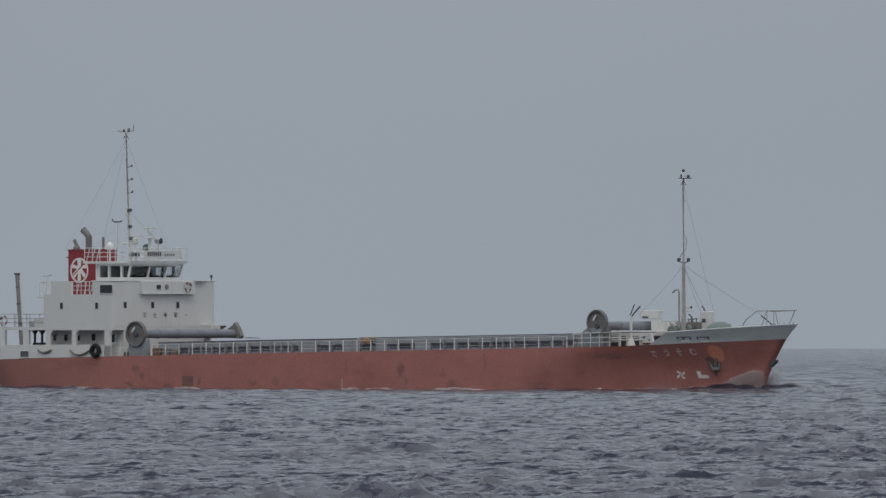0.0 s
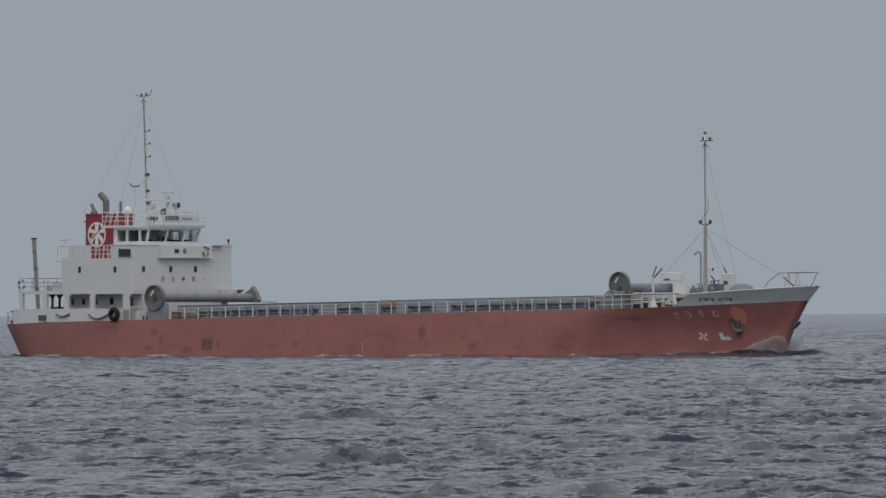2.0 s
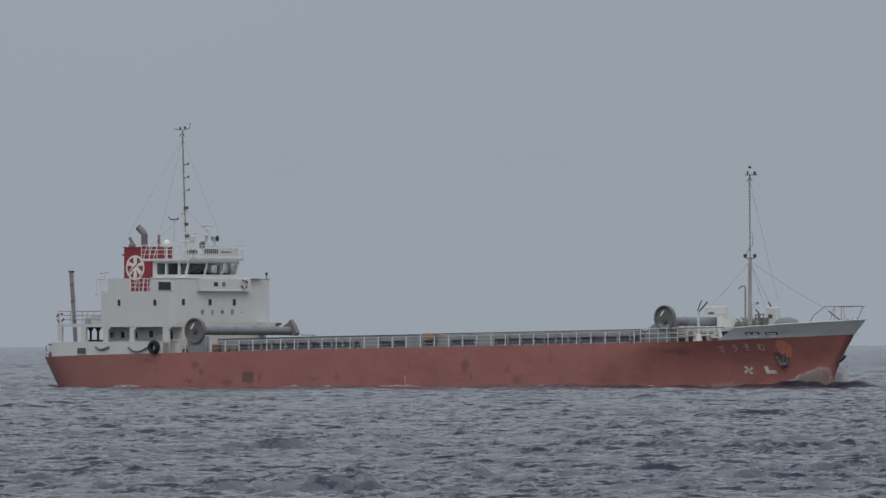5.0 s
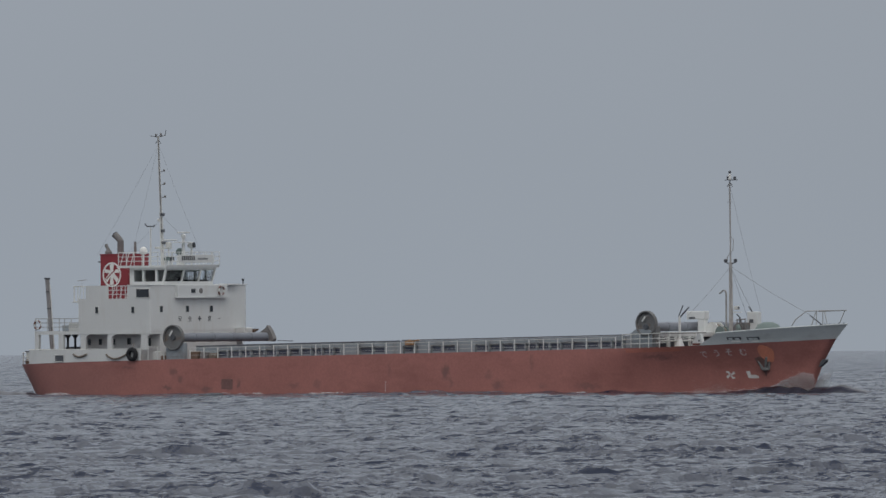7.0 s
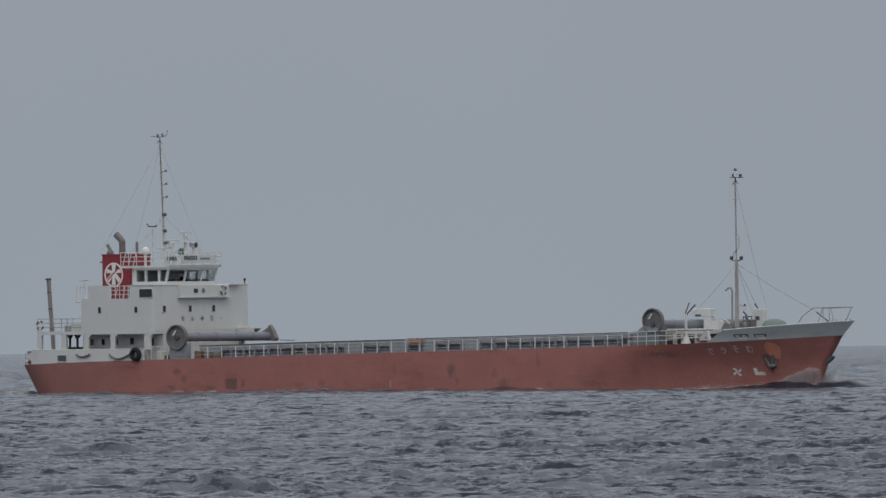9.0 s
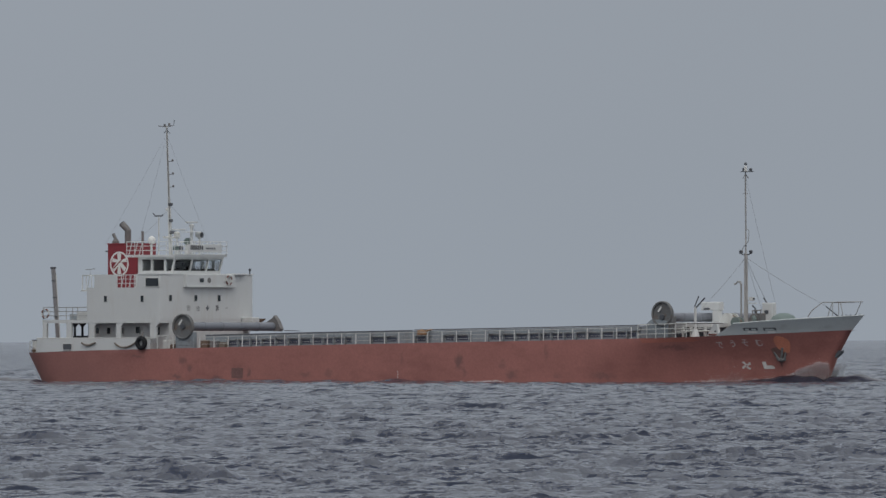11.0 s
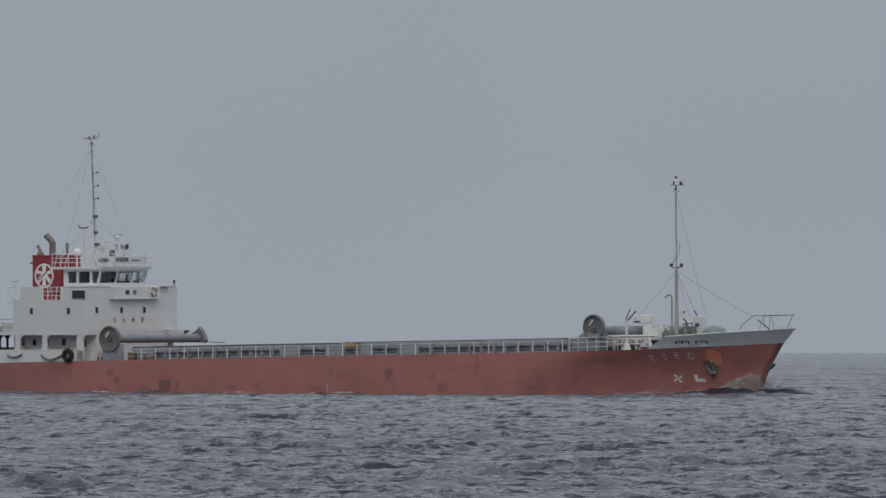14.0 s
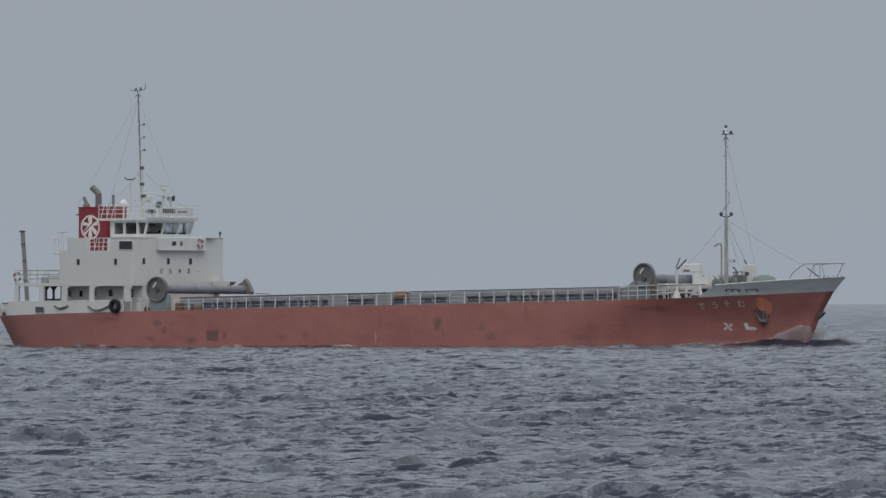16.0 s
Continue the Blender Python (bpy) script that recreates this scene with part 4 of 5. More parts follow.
def coaming():
    """Hatch coaming with its stays; dark sheets paint the shade in the bays between them."""
    x0, x1, y0 = -63.4, -18.6, 5.05
    c = None
    for side in (-1, 1):
        bm = B()
        for xa, xb in ((x0, -52), (-52, -41), (-41, -30), (-30, x1)):
            vs = [bm.verts.new(p) for p in ((xa, side * y0, deck(xa) - 0.05), (xb, side * y0, deck(xb) - 0.05), (xb, side * y0, deck(xb) + 1.06), (xa, side * y0, deck(xa) + 1.06))]
            bm.faces.new(vs)
        bmesh.ops.remove_doubles(bm, verts=bm.verts, dist=0.001)
        bmesh.ops.solidify(bm, geom=bm.faces[:], thickness=0.03)
        c = part("hatch_coaming", bm, GREY, ship, "grey steel hatch coaming with stays") if c is None else (part("port_coaming", bm, GREY, c) and c)
    for x in (x0, x1):
        part("end_coaming", box(B(), x - 0.05, x + 0.05, -y0, y0, deck(x) - 0.05, deck(x) + 1.06), GREY, c)
    # rolled cover lying on the hatch, in panels
    n = 16
    for k in range(n):
        xa, xb = x0 + (x1 - x0) * k / n, x0 + (x1 - x0) * (k + 1) / n
        bm = B()
        prof = [(-y0 - 0.06, 1.06), (-3.6, 1.14), (0, 1.17), (3.6, 1.14), (y0 + 0.06, 1.06), (y0 + 0.06, 1.0), (-y0 - 0.06, 1.0)]
        ra = [bm.verts.new((xa + 0.02, y, deck(xa) + z)) for y, z in prof]
        rb = [bm.verts.new((xb - 0.02, y, deck(xb) + z)) for y, z in prof]
        for i in range(len(prof)):
            j = (i + 1) % len(prof)
            bm.faces.new((ra[i], ra[j], rb[j], rb[i]))
        bm.faces.new(ra)
        bm.faces.new(rb[::-1])
        part("cover_panel", bm, TUBE, c)
    for side in (-1, 1):
        part("coaming_edge", pipe(B(), [(x, side * (y0 + 0.2), deck(x) + 1.1) for x in (x0, -52, -41.8)], 0.042, 6), GREY_DARK, c)
        part("coaming_edge", pipe(B(), [(x, side * (y0 + 0.2), deck(x) + 1.14) for x in (-41.6, -30, x1)], 0.042, 6), GREY_DARK, c)
        part("ledge", pipe(B(), [(x, side * (y0 + 0.16), deck(x) + 0.72) for x in (x0, -52, -41.8, -30, x1)], 0.05, 6), GREY, c)
    # upper strake of the near side, proud of the bays below it
    for xa, xb in ((x0, -52), (-52, -41.8), (-41.8, -30), (-30, x1)):
        bm = B()
        ends = [[bm.verts.new((x, y, deck(x) + z)) for y, z in ((-y0 - 0.19, 0.70), (-y0 - 0.19, 1.03), (-y0 - 0.06, 1.03), (-y0 - 0.06, 0.70))] for x in (xa + 0.01, xb - 0.01)]
        for i in range(4):
            j = (i + 1) % 4
            bm.faces.new((ends[0][i], ends[0][j], ends[1][j], ends[1][i]))
        bm.faces.new(ends[0])
        bm.faces.new(ends[1][::-1])
        bmesh.ops.recalc_face_normals(bm, faces=bm.faces)
        part("upper_strake", bm, GREY, c)
    # wide flush plates, and dark sheets for the shade of the bays between them
    y = -y0
    for xa, xb in ((-63.4, -61.2), (-48.0, -46.1), (-43.3, -41.5), (-39.8, -38.6), (-35.6, -34.0)):
        part("flush_plate", box(B(), xa, xb, y - 0.22, y + 0.02, deck(xa), deck(xb) + 1.0, 0.01), GREY, c)
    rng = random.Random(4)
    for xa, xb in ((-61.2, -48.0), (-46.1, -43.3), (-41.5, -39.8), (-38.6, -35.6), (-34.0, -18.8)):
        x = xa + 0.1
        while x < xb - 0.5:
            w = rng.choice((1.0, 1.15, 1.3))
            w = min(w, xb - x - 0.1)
            part("bay_shade", box(B(), x, x + w, y - 0.03, y + 0.01, deck(x) + 0.24, deck(x) + 0.56), BAY_SHADE, c)
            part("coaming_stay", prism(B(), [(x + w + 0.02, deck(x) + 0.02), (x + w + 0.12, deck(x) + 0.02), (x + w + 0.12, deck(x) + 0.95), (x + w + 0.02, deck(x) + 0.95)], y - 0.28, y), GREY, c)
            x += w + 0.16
    return c


# recess shade of the coaming bays, put into the colour
BAY_SHADE = material("blue_grey_bay_shade", (0.075, 0.088, 0.125), 0.6, grain=0.2)
coaming()

# side rails: a stanchion about every metre and a half
for side in (-1, 1):
    xs = [-63.05 + 1.484 * k for k in range(31)]
    y = lambda x: side * (half_beam(x, sheer(x)) - 0.10)
    top = part("side_rail", pipe(B(), [(x, y(x), sheer(x) + 0.88) for x in xs], 0.018, 6), WHITE_OLD, ship, "white tubular side rail along the cargo deck")
    part("lower_rail", pipe(B(), [(x, y(x), sheer(x) + 0.60) for x in xs], 0.011, 6), WHITE_OLD, top)
    part("lower_rail", pipe(B(), [(x, y(x), sheer(x) + 0.30) for x in xs], 0.011, 6), WHITE_OLD, top)
    for x in xs:
        part("stanchion", rod(B(), (x, y(x), sheer(x) - 0.02), (x, y(x), sheer(x) + 0.92), 0.040, 6), LOGO_WHITE, top)
# yellow fitting on the coaming amidships
yf = part("hatch_fitting", box(B(), -41.1, -40.2, -5.55, -5.2, 4.05, 4.42, 0.05), YELLOW, ship, "yellow-orange painted hatch fitting")
part("lug", wheel(B(), (-40.7, -5.4, 4.42), (0, 0, 1), [(0, 0), (0, 0.12), (0.1, 0.09), (0.1, 0)], 10), YELLOW, yf)
part("strut", rod(B(), (-40.2, -5.4, 4.4), (-39.6, -5.5, 4.48), 0.06, 8), YELLOW, yf)


def roller(x, z, rim, tube_z, label):
    """Drum across the deck that winds the hatch cover, with a flanged wheel at its outer end."""
    tube = part("cover_roller", wheel(B(), (x, -5.9, tube_z), (0, 1, 0), [(0, 0), (0, 0.36), (11.8, 0.36), (11.8, 0)], 28), TUBE, ship, label, smooth=False)
    for k in range(4):
        part("collar", wheel(B(), (x, -3.6 + 2.4 * k, tube_z), (0, 1, 0), [(0, 0.36), (0, 0.385), (0.1, 0.385), (0.1, 0.36)], 28), TUBE, tube)
    for side in (-1,):
        ax = (0, -side, 0)
        c = (x, side * 6.3, z)
        w = part("end_wheel", wheel(B(), c, ax, [(0, rim * 0.86), (-0.03, rim * 0.94), (0, rim), (0.30, rim), (0.42, rim * 0.9), (0.42, 0.36), (0.30, 0.36), (0.16, 0.36), (0.14, rim * 0.86), (0, rim * 0.86)], 40), RUSTY_GREY, tube, "grey rusty flanged drum wheel")
        part("hub", wheel(B(), (x, side * 6.32, tube_z), ax, [(0, 0), (0, 0.2), (0.1, 0.24), (0.3, 0.24), (0.3, 0)], 16), GREY_DARK, tube)
        part("web", wheel(B(), (x, side * 6.16, z), ax, [(0, 0.2), (0, rim * 0.88), (0.04, rim * 0.88), (0.04, 0.2)], 32), RUSTY_GREY, tube)
    # pale handle plate on the outer face
    part("handle_plate", prism(B(), [(x - 0.36, z + 0.18), (x - 0.24, z + 0.12), (x + 0.06, z + 0.52), (x - 0.04, z + 0.60)], -6.36, -6.31), LOGO_WHITE, tube)
    return tube


RUSTY_GREY = material("worn_grey_steel", (0.165, 0.17, 0.172), 0.7, grain=0.2, stain=(0.17, 0.10, 0.06), stain_amount=0.8, stain_scale=(1.6, 1.6, 1.6))
roller(-65.05, 4.78, 1.05, 4.78, "blue-grey hatch cover roller across the after deck")
roller(-15.6, 5.72, 1.02, 5.44, "blue-grey hatch cover roller across the fore deck")
# gear boxes below the wheels
gb = part("gear_box", box(B(), -65.95, -64.0, -6.1, -5.6, 2.9, 4.35, 0.08), GREY, ship, "grey gear housing under the after drum wheel")
part("cover_bolt_plate", box(B(), -65.7, -64.3, -6.13, -6.09, 3.2, 4.1, 0.02), GREY, gb)
gf = part("gear_box", prism(B(), [(-17.2, 3.7), (-15.0, 3.7), (-15.0, 5.1), (-15.6, 5.25), (-16.7, 5.25), (-17.2, 4.9)], -6.2, -5.6), GREY, ship, "grey gear housing under the fore drum wheel")
part("rust_foot", box(B(), -15.0, -14.6, -6.2, -5.6, 3.7, 5.5, 0.05), RUSTY_GREY, gf)
# port after wheel bracket and pointed guard
gp = part("wheel_guard", prism(B(), [(-66.3, 4.45), (-64.35, 4.38), (-64.2, 4.6), (-64.55, 5.3), (-64.9, 5.72), (-65.05, 5.5), (-65.7, 5.15), (-66.3, 4.95)], 5.75, 6.2), EXHAUST, ship, "dark grey pointed guard at the drum end")
part("guard_arm", rod(B(), (-64.2, 6.3, 4.45), (-62.6, 6.3, 4.42), 0.035, 6), GREY_DARK, gp)
# crates and lockers between house and hatch
for x, y, s, m, lab in ((-66.9, -5.7, 0.75, WHITE_OLD, "off-white crate on the side deck"), (-66.2, -5.9, 0.4, RUST, "rust-red box on the side deck"), (-63.3, -5.4, 0.7, RUST, "brown tarpaulin bundle on deck"), (-62.2, -5.5, 0.6, EXHAUST, "grey bundle beside the hatch"), (-61.2, -5.6, 0.5, ROPE, "coiled brown rope by the hatch")):
    gear("deck_box", box(B(), x - s * 0.6, x + s * 0.6, y - 0.3, y + 0.3, deck(x), deck(x) + s, 0.08), m, lab, "box")
for x in (-67.6, -66.6, -65.9):
    part("gate_post", rod(B(), (x, -6.4, sheer(x)), (x, -6.4, sheer(x) + 1.05), 0.045, 6), WHITE_OLD, ship, "white rail post by the house")
part("gate_rail", pipe(B(), [(-67.6, -6.4, 4.0), (-65.9, -6.4, 4.02)], 0.03, 6), WHITE_OLD, ship, "white short rail by the house")

# ---- fore deck ----
fh = part("fore_house", box(B(), -17.3, -12.6, -3.6, 3.6, 4.62, 5.02, 0.04), WHITE, ship, "low white fore deck platform")
part("understructure", box(B(), -17.1, -12.8, -3.4, 3.4, 3.7, 4.62), GREY_DARK, fh)
part("edge_pipe", pipe(B(), [(-17.3, -3.75, 4.28), (-12.4, -3.75, 4.34)], 0.07, 8), WHITE_OLD, fh)
for x in (-16.6, -15.4, -14.6, -13.2):
    part("platform_leg", box(B(), x - 0.08, x + 0.08, -3.72, -3.5, 3.7, 4.62, 0.01), WHITE_OLD, fh)
fr = rail_run("fore_deck_rail", [(-17.9, -6.4, 3.68), (-15.2, -6.4, 3.74), (-13.1, -6.32, 3.80)], 1.15, 3, WHITE_OLD, ship, "white rail beside the fore drum", 0.95)
part("long_rail", pipe(B(), [(-17.8, -6.2, 4.84), (-13.0, -6.0, 4.92), (-10.2, -5.3, 4.95)], 0.045, 6), EXHAUST, fr)
part("long_rail", pipe(B(), [(-15.0, -6.0, 4.45), (-11.2, -5.6, 4.55)], 0.04, 6), WHITE_OLD, fr)
# davit post with splayed foot
dv = part("davit_post", rod(B(), (-13.9, -4.0, 3.7), (-13.9, -4.0, 6.3), 0.12, 12, 0.10), WHITE, ship, "white davit post with a splayed foot")
part("foot", wheel(B(), (-13.9, -4.0, 3.72), (0, 0, 1), [(0, 0), (0, 0.42), (0.1, 0.4), (0.85, 0.13), (0.85, 0)], 12), WHITE, dv)
part("stay_bar", rod(B(), (-13.85, -4.0, 6.2), (-12.95, -4.0, 7.0), 0.06, 6), GREY_DARK, dv)
part("stay_bar", rod(B(), (-14.0, -4.0, 6.25), (-13.55, -4.0, 7.15), 0.045, 6), GREY_DARK, dv)
fo = part("white_foot", prism(B(), [(-11.9, 3.85), (-10.6, 3.9), (-10.9, 4.9), (-11.2, 4.9)], -5.2, -4.9), WHITE, ship, "white triangular bracket on the fore deck")
part("bolt", wheel(B(), (-11.0, -5.22, 4.3), (0, 1, 0), [(0, 0), (0, 0.08), (0.04, 0.08), (0.04, 0)], 10), GREY_DARK, fo)
# ventilator house shaped like an upturned L
vh = part("ventilator_trunk", box(B(), -15.0, -14.3, -0.25, 0.25, 4.0, 6.62, 0.06), WHITE, ship, "white upright ventilator trunk")
part("trunk_head", box(B(), -16.1, -14.22, -0.31, 0.31, 6.0, 6.68, 0.06), WHITE, vh)
part("grille", box(B(), -15.8, -15.2, -0.33, -0.28, 6.05, 6.2), GREY_DARK, vh)
vb = part("ventilator_trunk", box(B(), -10.5, -9.45, 0.45, 1.0, 4.1, 6.6, 0.06), WHITE, ship, "white ventilator box beside the mast")
part("grille", box(B(), -10.25, -9.85, 0.42, 0.47, 5.7, 6.0), GREY_DARK, vb)


def winch(x, y, z, r, length, mat, label):
    w = part("windlass", wheel(B(), (x, y - length / 2, z), (0, 1, 0), [(0, 0), (0, r), (0.12, r), (0.12, r * 0.5), (length - 0.12, r * 0.5), (length - 0.12, r), (length, r), (length, 0)], 22), mat, ship, label)
    part("bed", box(B(), x - r, x + r, y - length / 2 + 0.1, y + length / 2 - 0.1, 4.0, z - r * 0.5, 0.04), GREY_DARK, w)
    part("rope_drum", wheel(B(), (x, y - length / 2 + 0.2, z), (0, 1, 0), [(0, 0), (0, r * 0.8), (length - 0.4, r * 0.8), (length - 0.4, 0)], 22), ROPE, w)
    return w


winch(-12.7, -0.9, 5.12, 0.66, 0.9, WHITE_OLD, "off-white windlass drum with brown rope")
winch(-11.5, -1.5, 5.0, 0.45, 0.7, GREEN, "green-grey windlass with chain wheel")
mw = winch(-9.8, -1.2, 5.3, 0.42, 0.9, EXHAUST, "grey mooring winch on the forecastle")
part("gear_case", box(B(), -9.75, -9.1, -1.5, -0.9, 4.1, 5.75, 0.06), RUSTY_GREY, mw)
for x in (-9.95, -9.55, -9.15):
    part("frame_post", rod(B(), (x, -1.55, 4.1), (x, -1.55, 6.0), 0.05, 6), EXHAUST, mw)
part("frame_bar", rod(B(), (-10.05, -1.55, 5.95), (-9.05, -1.55, 6.02), 0.05, 6), EXHAUST, mw)
part("windlass_cover", wheel(B(), (-8.0, 0.0, 4.2), (0, 0, 1), [(0, 0), (0, 1.15), (0.9, 1.15), (1.35, 0.85), (1.55, 0.4), (1.58, 0)], 20), GREEN, ship, "pale grey-green rounded canvas-covered windlass", smooth=True)
part("brake_wheel", pipe(B(), [(-10.1, -1.0, 5.0), (-10.1, -1.0, 6.15), (-10.4, -1.0, 6.38)], 0.07, 8), GREY_DARK, ship, "dark brake lever on the forecastle")
part("cowl_vent", pipe(B(), [(-9.6, -1.8, 4.2), (-9.6, -1.8, 5.3), (-9.75, -1.8, 5.45)], 0.2, 12), GREEN, ship, "green cowl ventilator")
part("forecastle_deck", column(B(), [(x, -half_beam(x, 4.2) + 0.14) for x in (-11.5, -9, -6, -4, -2.6)] + [(x, half_beam(x, 4.2) - 0.14) for x in (-2.6, -4, -6, -9, -11.5)], 3.95, 4.1), DECK, ship, "red-brown forecastle deck")

# fore mast
MAST_GREY = material("weathered_mast_paint", (0.42, 0.41, 0.40), 0.6, grain=0.12, stain=(0.24, 0.18, 0.14), stain_amount=0.6, stain_scale=(1.6, 1.6, 0.7))
fm = part("fore_mast", rod(B(), (-11.78, 0, 4.0), (-11.78, 0, 10.6), 0.2, 14, 0.13), MAST_GREY, ship, "slim grey fore mast with lamps and stays")
part("upper_pole", rod(B(), (-11.78, 0, 10.5), (-11.8, 0, 17.4), 0.07, 10, 0.05), MAST_GREY, fm)
part("cable", pipe(B(), [(-11.7, -0.1, 5.8), (-11.68, -0.12, 10.3)], 0.045, 6), RAIL_GREY, fm)
part("cable", pipe(B(), [(-12.0, -0.1, 10.9), (-12.05, -0.1, 11.15), (-11.85, -0.1, 11.4), (-11.45, -0.1, 11.75), (-11.4, -0.1, 12.6), (-11.75, -0.1, 12.95), (-11.8, -0.1, 17.2)], 0.03, 8), RAIL_GREY, fm)
for s in (-1, 1):
    part("mast_lamp", wheel(B(), (-11.78 + s * 0.5, 0, 10.75), (0, 0, 1), [(0, 0), (0, 0.12), (0.24, 0.15), (0.3, 0.06), (0.3, 0)], 12), GREY_DARK, fm)
    part("lamp_arm", rod(B(), (-11.78, 0, 10.62), (-11.78 + s * 0.55, 0, 10.78), 0.045, 6), GREY_DARK, fm)
    part("head_brace", rod(B(), (-11.8, 0, 17.2), (-11.8 + s * 0.28, 0, 16.85), 0.03, 6), EXHAUST, fm)
    part("head_bracket", rod(B(), (-11.8, 0, 15.6), (-11.8 + s * 0.25, 0, 15.62), 0.02, 6), EXHAUST, fm)
part("head_platform", box(B(), -12.1, -11.2, -0.3, 0.3, 17.36, 17.42, 0.01), GREY_DARK, fm)
part("head_lamp", wheel(B(), (-11.8, 0, 17.4), (0, 0, 1), [(0, 0), (0, 0.13), (0.42, 0.11), (0.5, 0.05), (0.5, 0)], 12), LOGO_WHITE, fm)
part("head_lamp", wheel(B(), (-11.8, 0, 17.92), (0, 0, 1), [(0, 0), (0, 0.1), (0.1, 0.14), (0.22, 0.06), (0.22, 0)], 12), GREY_DARK, fm)
part("head_lamp", wheel(B(), (-11.3, 0, 17.42), (0, 0, 1), [(0, 0), (0, 0.11), (0.2, 0.13), (0.26, 0.05), (0.26, 0)], 12), GREY_DARK, fm)
part("head_fitting", box(B(), -12.05, -11.85, -0.1, 0.1, 17.42, 17.7, 0.02), GREY_DARK, fm)
part("flood_lamp", box(B(), -11.4, -11.0, -0.15, 0.15, 6.95, 7.25, 0.03), WHITE_OLD, fm)
part("flood_lens", box(B(), -11.15, -10.98, -0.12, 0.12, 7.0, 7.22, 0.03), GREY_DARK, fm)
part("flood_arm", box(B(), -11.7, -10.7, -0.05, 0.05, 6.72, 6.78), WHITE_OLD, fm)
part("vent_pipe", pipe(B(), [(-12.25, 0.0, 4.0), (-12.25, 0.0, 8.1), (-12.35, 0, 8.3), (-12.6, 0, 8.32), (-12.8, 0, 8.15), (-12.95, 0, 8.12)], 0.075, 10), RAIL_GREY, ship, "grey gooseneck vent pipe beside the fore mast")
stay((-11.78, 0, 10.45), (-13.2, -4.0, 6.4), fm, 0.015)
stay((-11.78, 0, 10.45), (-13.2, 4.0, 6.4), fm, 0.010)
stay((-11.78, 0, 10.45), (-3.6, -0.2, 6.5), fm, 0.015)
stay((-11.78, 0, 10.45), (-10.6, 1.5, 6.6), fm, 0.014)
stay((-11.8, 0, 17.0), (-10.1, 1.8, 6.6), fm, 0.010)
part("stay_tensioner", rod(B(), (-11.0, 1.35, 7.2), (-10.65, 1.5, 6.6), 0.05, 6), GREY_DARK, fm)
part("stay_tensioner", rod(B(), (-3.6, -0.2, 6.45), (-2.3, -0.2, 5.62), 0.05, 6), GREY_DARK, fm)

# the fittings sit a little lower on the pole
for piece in fm.children:
    piece.location.z -= 0.18

# bow rail: top bar, posts and the sloping after end
br = part("bow_rail", pipe(B(), [(-4.85, -1.0, 5.45), (-4.5, -0.95, 5.95), (-3.6, -0.7, 6.62), (-0.12, -0.05, 6.66)], 0.042, 8), RAIL_GREY, ship, "grey tubular rail at the bow")
part("side_bar", pipe(B(), [(-0.12, 0.05, 6.66), (-2.6, 0.6, 6.6), (-3.6, 0.9, 6.6)], 0.036, 8), RAIL_GREY, br)
for xa, ya, xb, yb in ((-2.69, -0.6, -2.69, -0.55), (-2.94, 0.6, -2.94, 0.6), (-0.8, -0.12, -0.25, -0.05), (-3.15, -0.7, -2.75, -0.56), (-2.38, 0.5, -2.78, 0.6)):
    part("rail_post", rod(B(), (xa, ya, along(BOW_TOP, xa) - 0.05), (xb, yb, 6.61), 0.034, 6), RAIL_GREY, br)
for k in range(6):
    x = -0.25 - k * 0.3
    part("bolt_stud", rod(B(), (x, -half_beam(x, along(BOW_TOP, x)), along(BOW_TOP, x)), (x, -half_beam(x, along(BOW_TOP, x)), along(BOW_TOP, x) + 0.16), 0.03, 6), GREY_DARK, br)


# ---- marks and fittings on the hull side ----
def on_hull(u, v, lift=0.02):
    return (u, -(half_beam(u, v) + lift), v)


def hull_patch(name, outline, mat, label="", lift=0.022, parent=None):
    """A flat shape in x, z laid on the plating."""
    bm = B()
    bm.faces.new([bm.verts.new((u, 0, v)) for u, v in outline])
    bmesh.ops.triangulate(bm, faces=bm.faces[:])
    bmesh.ops.subdivide_edges(bm, edges=bm.edges[:], cuts=2, use_grid_fill=True)
    lo = [(w, w.co.x, w.co.z) for w in bm.verts]
    for w, u, v in lo:
        w.co = on_hull(u, v, lift)
    return part(name, bm, mat, parent or hull, label)


def glyph(char, centre, size, mat, place, parent, label="", stretch=1.0):
    """One painted character; place turns (u, v) in metres from the centre into a point."""
    cu = bpy.data.curves.new("glyph", 'FONT')
    cu.body = char
    ob = new("glyph", cu)
    bpy.context.view_layer.update()
    me = bpy.data.meshes.new_from_object(ob.evaluated_get(bpy.context.evaluated_depsgraph_get()))
    bpy.data.objects.remove(ob)
    co = np.array([v.co[:] for v in me.vertices])
    mid = (co.max(0) + co.min(0)) / 2
    k = size / max(co.max(0)[:2] - co.min(0)[:2])
    for v in me.vertices:
        v.co = place(centre, (v.co.x - mid[0]) * k * stretch, (v.co.y - mid[1]) * k)
    me.materials.clear()
    me.materials.append(mat)
    o = new("painted_letter", me)
    o.parent = parent
    return tagged(o, label)


def hull_place(c, u, v):
    return on_hull(c[0] + u, c[1] + v)


for ch, x, z in (("で", -10.85, 3.20), ("う", -9.82, 3.30), ("そ", -8.86, 3.38), ("む", -7.80, 3.38)):
    glyph(ch, (x, z), 0.53, LETTER_PAINT, hull_place, hull, "white painted hull letter", 0.95)


def house_place(c, u, v):
    return (HF + 0.012, c[0] + u, c[1] + v)


